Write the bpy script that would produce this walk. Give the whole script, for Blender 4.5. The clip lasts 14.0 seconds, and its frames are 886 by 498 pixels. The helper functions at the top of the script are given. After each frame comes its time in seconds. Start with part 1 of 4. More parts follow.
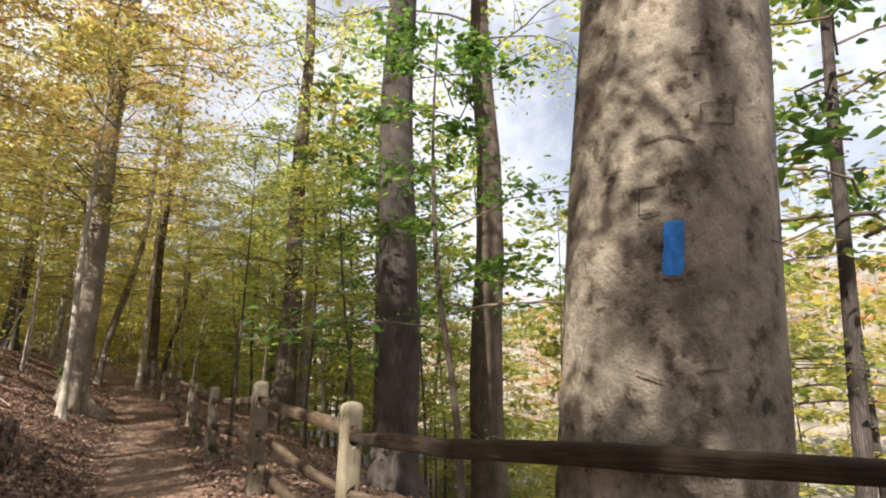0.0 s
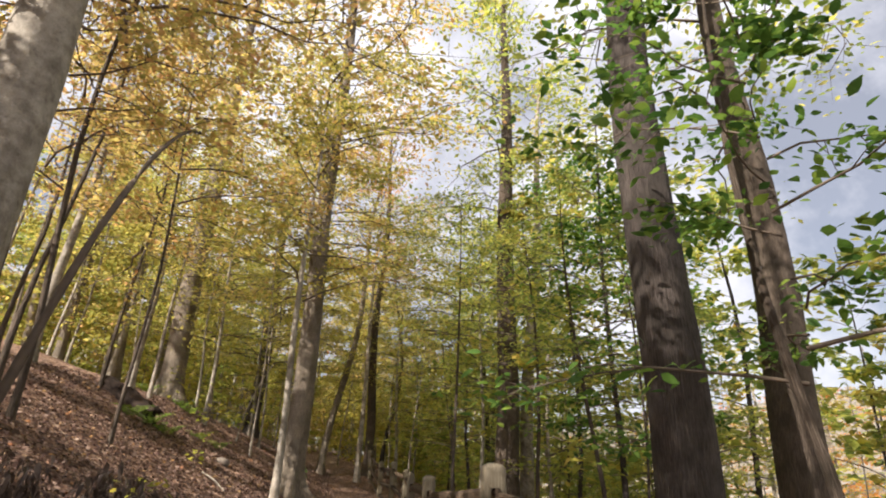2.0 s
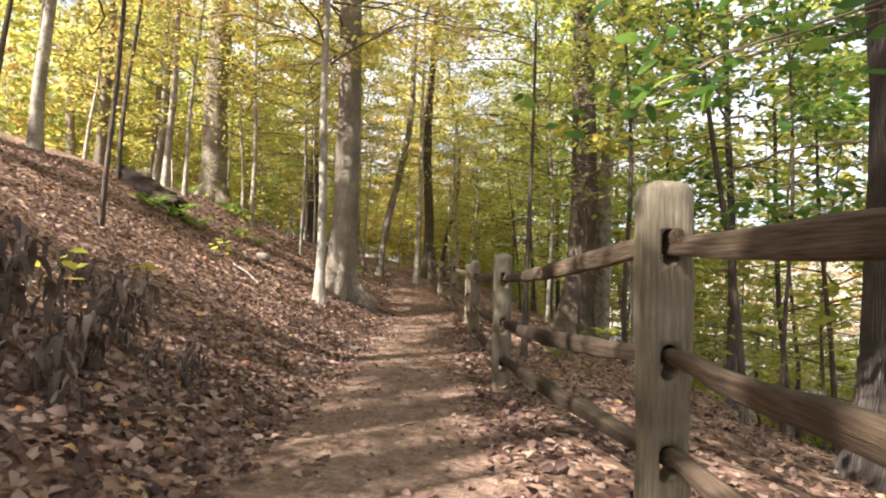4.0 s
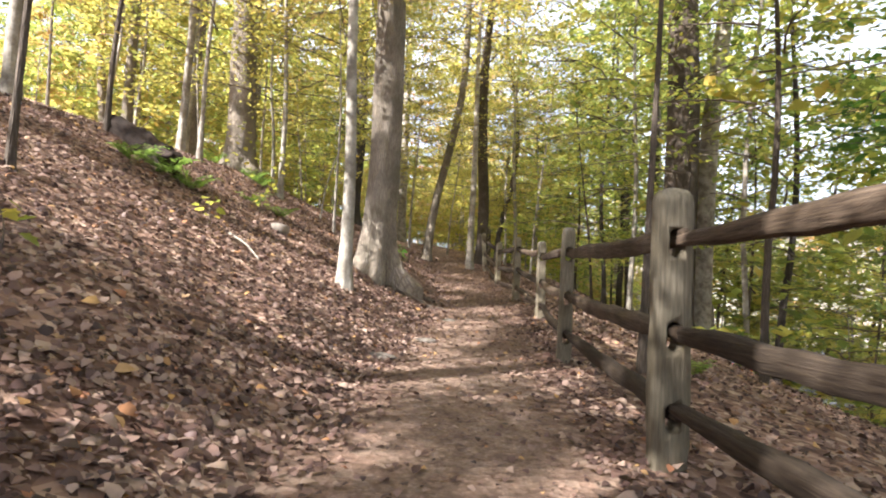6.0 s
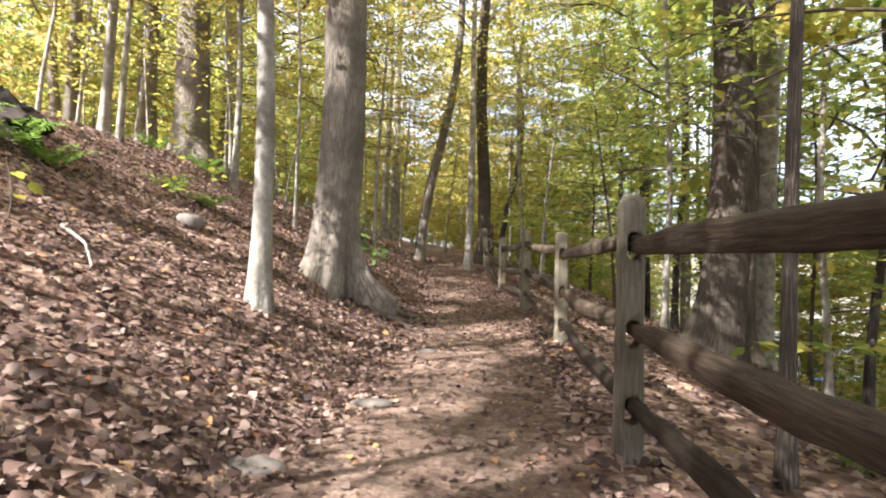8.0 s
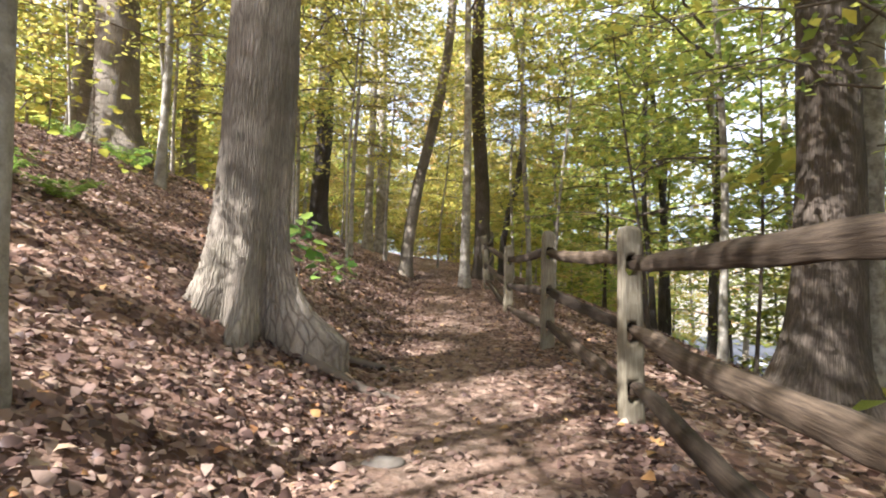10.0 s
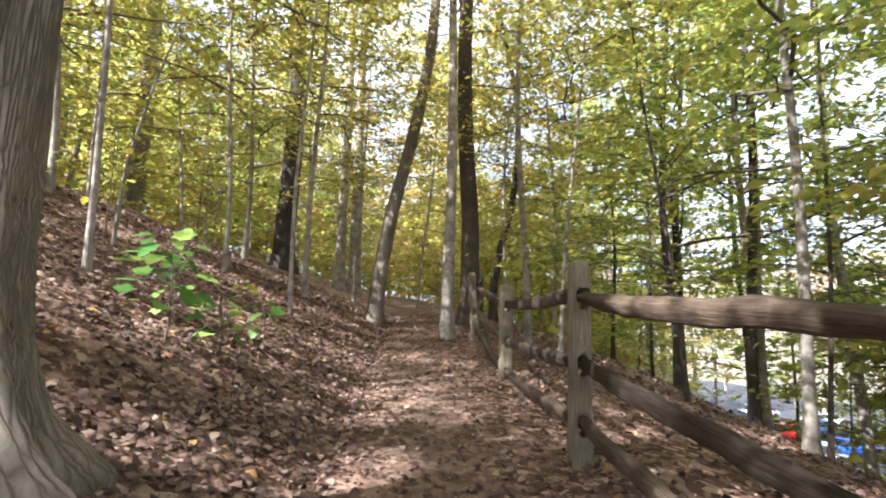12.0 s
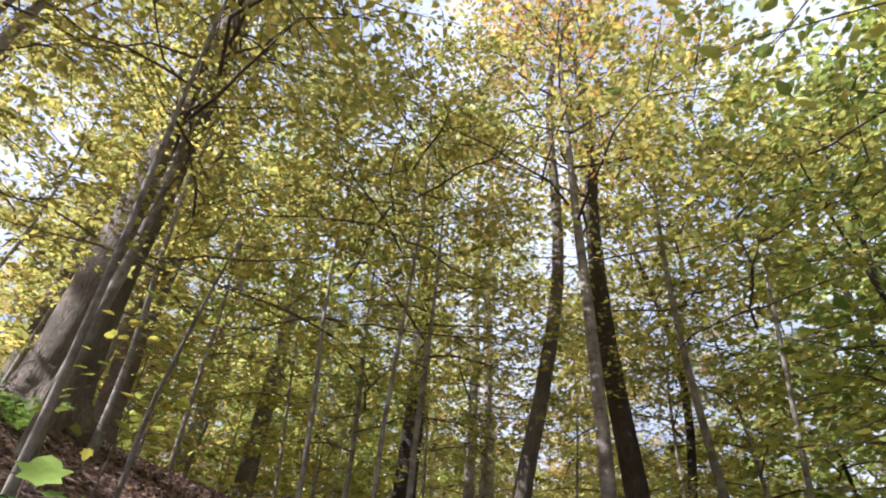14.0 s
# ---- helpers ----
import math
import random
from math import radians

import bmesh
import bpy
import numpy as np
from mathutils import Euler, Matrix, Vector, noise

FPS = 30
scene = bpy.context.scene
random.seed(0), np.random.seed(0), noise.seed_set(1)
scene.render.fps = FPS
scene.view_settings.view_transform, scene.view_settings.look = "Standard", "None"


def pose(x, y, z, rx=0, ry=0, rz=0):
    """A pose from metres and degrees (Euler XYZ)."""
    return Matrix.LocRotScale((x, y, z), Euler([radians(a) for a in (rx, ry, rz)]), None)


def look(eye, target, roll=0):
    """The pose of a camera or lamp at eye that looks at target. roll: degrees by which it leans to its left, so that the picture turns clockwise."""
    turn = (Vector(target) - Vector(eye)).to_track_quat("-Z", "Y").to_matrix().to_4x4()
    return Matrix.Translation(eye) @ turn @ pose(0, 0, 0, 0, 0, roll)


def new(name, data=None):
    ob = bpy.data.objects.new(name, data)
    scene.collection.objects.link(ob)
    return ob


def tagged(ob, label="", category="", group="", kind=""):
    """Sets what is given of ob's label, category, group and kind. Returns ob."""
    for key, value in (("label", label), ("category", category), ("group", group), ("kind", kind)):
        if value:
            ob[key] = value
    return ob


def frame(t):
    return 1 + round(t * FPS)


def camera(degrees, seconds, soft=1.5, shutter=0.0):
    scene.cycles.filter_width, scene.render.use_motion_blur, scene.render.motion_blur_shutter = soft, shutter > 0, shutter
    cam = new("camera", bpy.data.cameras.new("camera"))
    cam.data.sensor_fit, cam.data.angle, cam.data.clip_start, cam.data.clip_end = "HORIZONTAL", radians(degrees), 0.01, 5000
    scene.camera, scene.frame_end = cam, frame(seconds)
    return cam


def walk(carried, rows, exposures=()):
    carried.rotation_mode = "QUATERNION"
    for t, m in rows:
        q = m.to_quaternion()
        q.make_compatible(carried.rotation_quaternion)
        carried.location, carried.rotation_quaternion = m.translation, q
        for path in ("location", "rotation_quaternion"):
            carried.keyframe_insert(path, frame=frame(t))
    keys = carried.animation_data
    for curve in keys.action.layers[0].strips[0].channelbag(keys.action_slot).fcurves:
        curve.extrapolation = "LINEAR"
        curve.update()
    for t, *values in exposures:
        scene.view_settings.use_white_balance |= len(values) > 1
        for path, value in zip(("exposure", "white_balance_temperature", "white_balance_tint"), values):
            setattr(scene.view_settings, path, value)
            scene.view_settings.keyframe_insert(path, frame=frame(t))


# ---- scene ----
cam = camera(78.2, 14.0, soft=2.0)
PATH = [
    (0, (1.187, 1.974, 1.279), (2.079, 3.702, 1.742), 0.2),
    (0.5, (1.417, 2.688, 1.252), (2.052, 4.492, 1.837), 1.1),
    (1, (1.466, 3.456, 1.242), (1.865, 5.31, 1.879), 1.9),
    (1.5, (1.548, 4.183, 1.187), (1.812, 6.031, 1.906), 2.0),
    (2, (1.514, 4.935, 1.12), (1.687, 6.774, 1.888), 2.4),
    (2.5, (1.564, 5.708, 1.077), (1.661, 7.534, 1.887), 2.8),
    (3, (1.544, 6.437, 0.883), (1.612, 8.362, 1.423), 2.2),
    (3.5, (1.689, 7.133, 0.888), (1.722, 9.111, 1.176), 2.0),
    (4, (1.622, 7.843, 0.789), (1.625, 9.839, 0.914), 2.0),
    (4.2, (1.623, 8.11, 0.821), (1.596, 10.109, 0.887), 2.0),
    (6.3, (1.329, 11.095, 0.641), (1.145, 13.084, 0.72), 2.7),
    (6.5, (1.327, 11.385, 0.644), (1.14, 13.375, 0.703), 2.3),
    (7, (1.306, 12.133, 0.672), (1.113, 14.123, 0.725), 1.9),
    (7.5, (1.394, 12.839, 0.713), (1.195, 14.828, 0.769), 2.0),
    (8, (1.443, 13.466, 0.73), (1.25, 15.456, 0.807), 1.8),
    (8.2, (1.398, 13.676, 0.76), (1.213, 15.666, 0.831), 1.8),
    (10.3, (1.287, 16.703, 0.829), (1.11, 18.688, 0.99), 1.2),
    (10.5, (1.289, 16.926, 0.859), (1.112, 18.909, 1.052), 1.3),
    (11, (1.308, 17.632, 0.877), (1.158, 19.614, 1.099), 1.4),
    (11.5, (1.261, 18.315, 0.91), (1.117, 20.295, 1.153), 1.4),
    (12, (1.262, 18.997, 0.993), (1.125, 20.973, 1.267), 1.4),
    (12.5, (1.196, 19.668, 1.061), (1.043, 21.627, 1.434), 1.6),
    (13, (1.223, 20.329, 1.123), (1.025, 22.252, 1.636), 1.7),
    (13.5, (1.158, 20.993, 1.218), (0.813, 22.787, 2.031), 2.5),
    (14, (1.071, 21.53, 1.2), (0.503, 23.035, 2.375), 4.5),
]
walk(cam, [(t, look(eye, target, roll)) for t, eye, target, roll in PATH], [(0.0, 1.3, 6500, 12), (1.5, 1.12, 6500, 13), (2.5, 1.1, 6800, 15), (4.0, 1.95, 6400, 13), (7.0, 2.15, 5850, 13), (10.5, 2.15, 5700, 12), (12.0, 2.2, 5600, 13), (13.0, 2.0, 5550, 17), (13.5, 1.65, 5600, 18), (14.0, 1.15, 5500, 18)])
# ---------------------------------------------------------------- light
SUN_AZ, SUN_EL = -128.0, 39.0          # degrees clockwise from +y, degrees above the horizon
world = bpy.data.worlds.new("autumn_sky")
scene.world = world
world.use_nodes = True
wn = world.node_tree
sky = wn.nodes.new("ShaderNodeTexSky")
sky.sky_type = "NISHITA"
sky.sun_disc = False
sky.sun_elevation, sky.sun_rotation = radians(SUN_EL), radians(SUN_AZ % 360)
sky.air_density, sky.dust_density, sky.ozone_density = 1.0, 1.5, 1.0
# thin bright cirrus over the blue
cloud = wn.nodes.new("ShaderNodeTexNoise")
cloud.inputs["Scale"].default_value, cloud.inputs["Detail"].default_value, cloud.inputs["Roughness"].default_value = 2.2, 7.0, 0.6
cover = wn.nodes.new("ShaderNodeMapRange")
cover.inputs["From Min"].default_value, cover.inputs["From Max"].default_value = 0.4, 0.58
cover.inputs["To Min"].default_value, cover.inputs["To Max"].default_value = 0.32, 1.0
veil = wn.nodes.new("ShaderNodeMix")
veil.data_type = "RGBA"
veil.inputs[7].default_value = (11.6, 12.0, 13.0, 1)
wn.links.new(cloud.outputs[0], cover.inputs["Value"])
wn.links.new(cover.outputs[0], veil.inputs[0])
wn.links.new(sky.outputs[0], veil.inputs[6])
wn.links.new(veil.outputs[2], wn.nodes["Background"].inputs[0])
wn.nodes["Background"].inputs[1].default_value = 0.043
sun_data = bpy.data.lights.new("sun", "SUN")
sun_data.energy, sun_data.angle, sun_data.color = 5.0, radians(0.5), (1.0, 0.93, 0.82)
sun = new("sun", sun_data)
sv = Vector((math.sin(radians(SUN_AZ)) * math.cos(radians(SUN_EL)), math.cos(radians(SUN_AZ)) * math.cos(radians(SUN_EL)), math.sin(radians(SUN_EL))))
sun.matrix_world = look(sv * 80, (0, 0, 0))

rng = np.random.default_rng(7)


# ---------------------------------------------------------------- materials
def material(name, rough=0.8):
    m = bpy.data.materials.new(name)
    m.use_nodes = True
    nt = m.node_tree
    b = nt.nodes["Principled BSDF"]
    b.inputs["Roughness"].default_value = rough
    b.inputs["Specular IOR Level"].default_value = 0.25
    return m, nt, b


def node(nt, kind, **inputs):
    n = nt.nodes.new(kind)
    for k, v in inputs.items():
        n.inputs[k.replace("_", " ")].default_value = v
    return n


def ramp(nt, stops, mode="LINEAR"):
    n = nt.nodes.new("ShaderNodeValToRGB")
    n.color_ramp.interpolation = mode
    e = n.color_ramp.elements
    while len(e) < len(stops):
        e.new(0.5)
    for el, (p, c) in zip(e, stops):
        el.position, el.color = p, (*c, 1)
    return n


def coords(nt, scale=(1, 1, 1), kind="Object"):
    tc = nt.nodes.new("ShaderNodeTexCoord")
    mp = nt.nodes.new("ShaderNodeMapping")
    mp.inputs["Scale"].default_value = scale
    nt.links.new(tc.outputs[kind], mp.inputs[0])
    return mp.outputs[0]


def mixed(nt, fac, a, b, mode="MIX"):
    n = nt.nodes.new("ShaderNodeMix")
    n.data_type, n.blend_type = "RGBA", mode
    for sock, v in ((0, fac), (6, a), (7, b)):
        if hasattr(v, "is_linked"):
            nt.links.new(v, n.inputs[sock])
        else:
            n.inputs[sock].default_value = v if sock == 0 else (*v, 1)
    return n.outputs[2]


def bump(nt, b, height, strength, distance):
    n = nt.nodes.new("ShaderNodeBump")
    n.inputs["Strength"].default_value, n.inputs["Distance"].default_value = strength, distance
    nt.links.new(height, n.inputs["Height"])
    nt.links.new(n.outputs[0], b.inputs["Normal"])


def ridged_bark(name, dark, light, scale=1.0, strength=0.9):
    """Long vertical plates with dark fissures, stained in large patches."""
    m, nt, b = material(name, 0.9)
    at_ = nt.nodes.new("ShaderNodeAttribute")
    at_.attribute_name = "stem"
    mp = nt.nodes.new("ShaderNodeMapping")
    mp.inputs["Scale"].default_value = (scale, scale, scale * 0.06)
    nt.links.new(at_.outputs["Vector"], mp.inputs[0])
    v = mp.outputs[0]
    warp = node(nt, "ShaderNodeTexNoise", Scale=9.0, Detail=3.0)
    nt.links.new(v, warp.inputs["Vector"])
    vm = nt.nodes.new("ShaderNodeVectorMath")
    vm.operation = "MULTIPLY_ADD"
    vm.inputs[1].default_value = (0.05, 0.05, 0.03)
    nt.links.new(warp.outputs["Color"], vm.inputs[0])
    nt.links.new(v, vm.inputs[2])
    vo = node(nt, "ShaderNodeTexVoronoi", Scale=36.0)
    vo.feature = "DISTANCE_TO_EDGE"
    nt.links.new(vm.outputs[0], vo.inputs["Vector"])
    fine = node(nt, "ShaderNodeTexNoise", Scale=38.0, Detail=6.0, Roughness=0.72)
    nt.links.new(coords(nt, (1, 1, 0.45)), fine.inputs["Vector"])
    patch = node(nt, "ShaderNodeTexNoise", Scale=2.2, Detail=3.0)
    nt.links.new(coords(nt), patch.inputs["Vector"])
    edge = ramp(nt, [(0.0, (0.2, 0.2, 0.2)), (0.1, (0.62, 0.62, 0.62)), (0.36, (1, 1, 1))])
    nt.links.new(vo.outputs["Distance"], edge.inputs[0])
    blot = ramp(nt, [(0.36, (0, 0, 0)), (0.62, (1, 1, 1))])
    nt.links.new(patch.outputs[0], blot.inputs[0])
    tone = mixed(nt, blot.outputs[0], [c * q for c, q in zip(light, (0.62, 0.64, 0.6))], [min(1, c * 1.15) for c in light])
    tone = mixed(nt, 0.8, tone, fine.outputs[0], "SOFT_LIGHT")
    nt.links.new(mixed(nt, edge.outputs[0], dark, tone), b.inputs["Base Color"])
    mh = nt.nodes.new("ShaderNodeMath")
    mh.operation = "MULTIPLY_ADD"
    mh.inputs[1].default_value = 0.7
    nt.links.new(fine.outputs[0], mh.inputs[0])
    nt.links.new(edge.outputs[0], mh.inputs[2])
    bump(nt, b, mh.outputs[0], strength, 0.02)
    return m


def smooth_bark(name, base, stain, scale=1.0, scarred=0.35, relief=0.35):
    """Smooth grey bark with blotches, lichen and short cross scars."""
    m, nt, b = material(name, 0.75)
    big = node(nt, "ShaderNodeTexNoise", Scale=2.6 * scale, Detail=6.0, Roughness=0.62)
    nt.links.new(coords(nt), big.inputs["Vector"])
    scar = node(nt, "ShaderNodeTexNoise", Scale=8.0 * scale, Detail=6.0, Roughness=0.66)
    nt.links.new(coords(nt, (1, 1, 0.9)), scar.inputs["Vector"])
    fine = node(nt, "ShaderNodeTexNoise", Scale=70.0, Detail=4.0)
    nt.links.new(coords(nt), fine.inputs["Vector"])
    r1 = ramp(nt, [(0.38, stain), (0.47, [0.5 * (p + q) for p, q in zip(stain, base)]), (0.54, base), (0.68, [min(1, c * 1.3) for c in base])])
    nt.links.new(big.outputs[0], r1.inputs[0])
    r2 = ramp(nt, [(0.36, (0.25, 0.22, 0.19)), (0.42, (0.72, 0.7, 0.68)), (0.52, (1, 1, 1)), (0.66, (0.8, 0.78, 0.74))])
    nt.links.new(scar.outputs[0], r2.inputs[0])
    col = mixed(nt, scarred, r1.outputs[0], r2.outputs[0], "MULTIPLY")
    col = mixed(nt, 0.35, col, fine.outputs[0], "SOFT_LIGHT")
    nt.links.new(col, b.inputs["Base Color"])
    mh = nt.nodes.new("ShaderNodeMath")
    mh.operation = "MULTIPLY_ADD"
    mh.inputs[1].default_value = 0.12
    nt.links.new(fine.outputs[0], mh.inputs[0])
    nt.links.new(scar.outputs[0], mh.inputs[2])
    bump(nt, b, mh.outputs[0], relief, 0.05)
    return m


def leaf_material(name, stops, glow=0.58, rough=0.5, by_object=False):
    """Thin leaves: each one its own tone, light passing through from behind."""
    m, nt, b = material(name, rough)
    geo = nt.nodes.new("ShaderNodeNewGeometry")
    r = ramp(nt, stops)
    if by_object:
        nt.links.new(nt.nodes.new("ShaderNodeObjectInfo").outputs["Random"], r.inputs[0])
    else:
        nt.links.new(geo.outputs["Random Per Island"], r.inputs[0])
    vein = node(nt, "ShaderNodeTexNoise", Scale=35.0, Detail=3.0)
    nt.links.new(coords(nt), vein.inputs["Vector"])
    col = mixed(nt, 0.3, r.outputs[0], vein.outputs[0], "SOFT_LIGHT")
    nt.links.new(col, b.inputs["Base Color"])
    tr = nt.nodes.new("ShaderNodeBsdfTranslucent")
    bright = nt.nodes.new("ShaderNodeHueSaturation")
    bright.inputs["Saturation"].default_value, bright.inputs["Value"].default_value = 0.97, 1.8
    nt.links.new(col, bright.inputs["Color"])
    nt.links.new(bright.outputs[0], tr.inputs[0])
    mx = nt.nodes.new("ShaderNodeMixShader")
    mx.inputs[0].default_value = glow
    nt.links.new(b.outputs[0], mx.inputs[1])
    nt.links.new(tr.outputs[0], mx.inputs[2])
    nt.links.new(mx.outputs[0], nt.nodes["Material Output"].inputs[0])
    return m


def wood_material(name, dark, light, grain_scale=(0.6, 7, 7), spread=(0.75, 1.2)):
    """Weathered split wood: long grain, checks, grey-green stain."""
    m, nt, b = material(name, 0.85)
    v = coords(nt, grain_scale)
    grain = node(nt, "ShaderNodeTexNoise", Scale=6.0, Detail=7.0, Roughness=0.65)
    nt.links.new(v, grain.inputs["Vector"])
    stain = node(nt, "ShaderNodeTexNoise", Scale=2.5, Detail=4.0)
    nt.links.new(coords(nt), stain.inputs["Vector"])
    r = ramp(nt, [(0.32, dark), (0.52, [0.5 * (a + c) for a, c in zip(dark, light)]), (0.7, light)])
    nt.links.new(grain.outputs[0], r.inputs[0])
    st = ramp(nt, [(0.38, (0.55, 0.52, 0.46)), (0.6, (1.0, 1.0, 1.0))])
    nt.links.new(stain.outputs[0], st.inputs[0])
    info = nt.nodes.new("ShaderNodeObjectInfo")
    hue = nt.nodes.new("ShaderNodeHueSaturation")
    mr = nt.nodes.new("ShaderNodeMapRange")
    mr.inputs["To Min"].default_value, mr.inputs["To Max"].default_value = spread
    nt.links.new(info.outputs["Random"], mr.inputs["Value"])
    nt.links.new(mr.outputs[0], hue.inputs["Value"])
    nt.links.new(mixed(nt, 0.8, r.outputs[0], st.outputs[0], "MULTIPLY"), hue.inputs["Color"])
    nt.links.new(hue.outputs[0], b.inputs["Base Color"])
    bump(nt, b, grain.outputs[0], 0.8, 0.012)
    return m


def plain(name, color, rough=0.6, metal=0.0, vary=0.15, scale=8.0):
    m, nt, b = material(name, rough)
    b.inputs["Metallic"].default_value = metal
    n = node(nt, "ShaderNodeTexNoise", Scale=scale, Detail=4.0)
    nt.links.new(coords(nt), n.inputs["Vector"])
    r = ramp(nt, [(0.3, [c * (1 - vary) for c in color]), (0.7, [min(1, c * (1 + vary)) for c in color])])
    nt.links.new(n.outputs[0], r.inputs[0])
    nt.links.new(r.outputs[0], b.inputs["Base Color"])
    return m


def ground_material():
    """Leaf litter everywhere, trodden earth where the mesh's trail value is high."""
    m, nt, b = material("forest_floor", 0.95)
    v = coords(nt)
    vo = node(nt, "ShaderNodeTexVoronoi", Scale=13.0)
    nt.links.new(v, vo.inputs["Vector"])
    sep = nt.nodes.new("ShaderNodeSeparateColor")
    nt.links.new(vo.outputs["Color"], sep.inputs[0])
    r = ramp(nt, [(0.0, (0.07, 0.042, 0.032)), (0.3, (0.16, 0.095, 0.07)), (0.6, (0.26, 0.165, 0.122)), (0.85, (0.36, 0.25, 0.19)), (1.0, (0.46, 0.36, 0.28))])
    nt.links.new(sep.outputs[0], r.inputs[0])
    patch = node(nt, "ShaderNodeTexNoise", Scale=0.8, Detail=5.0, Roughness=0.6)
    nt.links.new(v, patch.inputs["Vector"])
    pr = ramp(nt, [(0.35, (0.62, 0.58, 0.55)), (0.62, (1.1, 1.05, 1.0))])
    nt.links.new(patch.outputs[0], pr.inputs[0])
    litter = mixed(nt, 1.0, r.outputs[0], pr.outputs[0], "MULTIPLY")
    soil = node(nt, "ShaderNodeTexNoise", Scale=5.0, Detail=9.0, Roughness=0.72)
    nt.links.new(v, soil.inputs["Vector"])
    sr = ramp(nt, [(0.3, (0.12, 0.078, 0.056)), (0.5, (0.22, 0.15, 0.112)), (0.7, (0.34, 0.255, 0.2))])
    nt.links.new(soil.outputs[0], sr.inputs[0])
    grit = node(nt, "ShaderNodeTexVoronoi", Scale=55.0)
    nt.links.new(v, grit.inputs["Vector"])
    gs = nt.nodes.new("ShaderNodeSeparateColor")
    nt.links.new(grit.outputs["Color"], gs.inputs[0])
    gr = ramp(nt, [(0.0, (0.6, 0.55, 0.5)), (0.8, (1.0, 1.0, 1.0)), (1.0, (1.3, 1.25, 1.2))])
    nt.links.new(gs.outputs[0], gr.inputs[0])
    earth = mixed(nt, 0.8, sr.outputs[0], gr.outputs[0], "MULTIPLY")
    at = nt.nodes.new("ShaderNodeAttribute")
    at.attribute_name = "trail"
    ab = nt.nodes.new("ShaderNodeAttribute")
    ab.attribute_name = "brush"
    brush = node(nt, "ShaderNodeTexNoise", Scale=0.35, Detail=8.0, Roughness=0.75)
    nt.links.new(v, brush.inputs["Vector"])
    br = ramp(nt, [(0.35, (0.10, 0.10, 0.06)), (0.5, (0.2, 0.175, 0.14)), (0.65, (0.3, 0.27, 0.235))])
    nt.links.new(brush.outputs[0], br.inputs[0])
    litter = mixed(nt, ab.outputs["Fac"], litter, br.outputs[0])
    nt.links.new(mixed(nt, at.outputs["Fac"], litter, earth), b.inputs["Base Color"])
    mh = nt.nodes.new("ShaderNodeMath")
    mh.operation = "MULTIPLY_ADD"
    mh.inputs[1].default_value = 0.6
    nt.links.new(vo.outputs["Distance"], mh.inputs[0])
    nt.links.new(soil.outputs[0], mh.inputs[2])
    bump(nt, b, mh.outputs[0], 0.8, 0.05)
    return m


BARK_OAK = ridged_bark("ridged_grey_bark", (0.15, 0.12, 0.095), (0.35, 0.295, 0.235), 1.9, 1.0)
BARK_MID = ridged_bark("brown_grey_bark", (0.056, 0.043, 0.034), (0.15, 0.117, 0.091), 1.4, 0.9)
BARK_DARK = ridged_bark("dark_furrowed_bark", (0.036, 0.03, 0.027), (0.105, 0.087, 0.078), 1.2)
BARK_BEECH = smooth_bark("smooth_beech_bark", (0.22, 0.19, 0.15), (0.1, 0.084, 0.066), 1.0, 0.95, 0.9)
BARK_GREY = smooth_bark("grey_sapling_bark", (0.36, 0.32, 0.27), (0.2, 0.17, 0.14), 2.0)
BARK_PALE = smooth_bark("pale_bark", (0.33, 0.3, 0.25), (0.2, 0.175, 0.14), 1.6)
BARK_TWIG = plain("dark_twig_bark", (0.14, 0.11, 0.085), 0.9)
YELLOW = [(0.0, (0.23, 0.22, 0.06)), (0.35, (0.38, 0.31, 0.09)), (0.7, (0.44, 0.32, 0.11)), (1.0, (0.39, 0.21, 0.09))]
GOLDGREEN = [(0.0, (0.165, 0.175, 0.045)), (0.4, (0.28, 0.27, 0.06)), (0.8, (0.39, 0.335, 0.072)), (1.0, (0.46, 0.34, 0.08))]
GREEN = [(0.0, (0.11, 0.155, 0.038)), (0.4, (0.23, 0.272, 0.06)), (0.8, (0.36, 0.362, 0.075)), (1.0, (0.47, 0.4, 0.08))]
DEEP = [(0.0, (0.035, 0.085, 0.018)), (0.6, (0.09, 0.18, 0.03)), (1.0, (0.2, 0.28, 0.04))]
RUST = [(0.0, (0.25, 0.16, 0.04)), (0.4, (0.42, 0.23, 0.05)), (0.8, (0.45, 0.17, 0.05)), (1.0, (0.36, 0.33, 0.06))]
LEAF_YELLOW = leaf_material("yellow_leaves", YELLOW)
LEAF_GOLD = leaf_material("yellow_green_leaves", GOLDGREEN)
LEAF_GREEN = leaf_material("green_leaves", GREEN)
LEAF_DEEP = leaf_material("deep_green_leaves", DEEP, 0.4)
LEAF_RUST = leaf_material("rust_leaves", RUST)
LITTER = leaf_material("fallen_leaves", [(0.0, (0.045, 0.028, 0.024)), (0.3, (0.10, 0.057, 0.046)), (0.6, (0.18, 0.113, 0.089)), (0.84, (0.27, 0.187, 0.148)), (0.96, (0.36, 0.26, 0.2)), (0.98, (0.4, 0.24, 0.09)), (1.0, (0.3, 0.13, 0.07))], 0.1, 0.55)
SEEDLING = leaf_material("seedling_leaves", [(0.0, (0.2, 0.24, 0.04)), (0.6, (0.34, 0.34, 0.05)), (1.0, (0.42, 0.34, 0.05))], 0.5, 0.5, True)
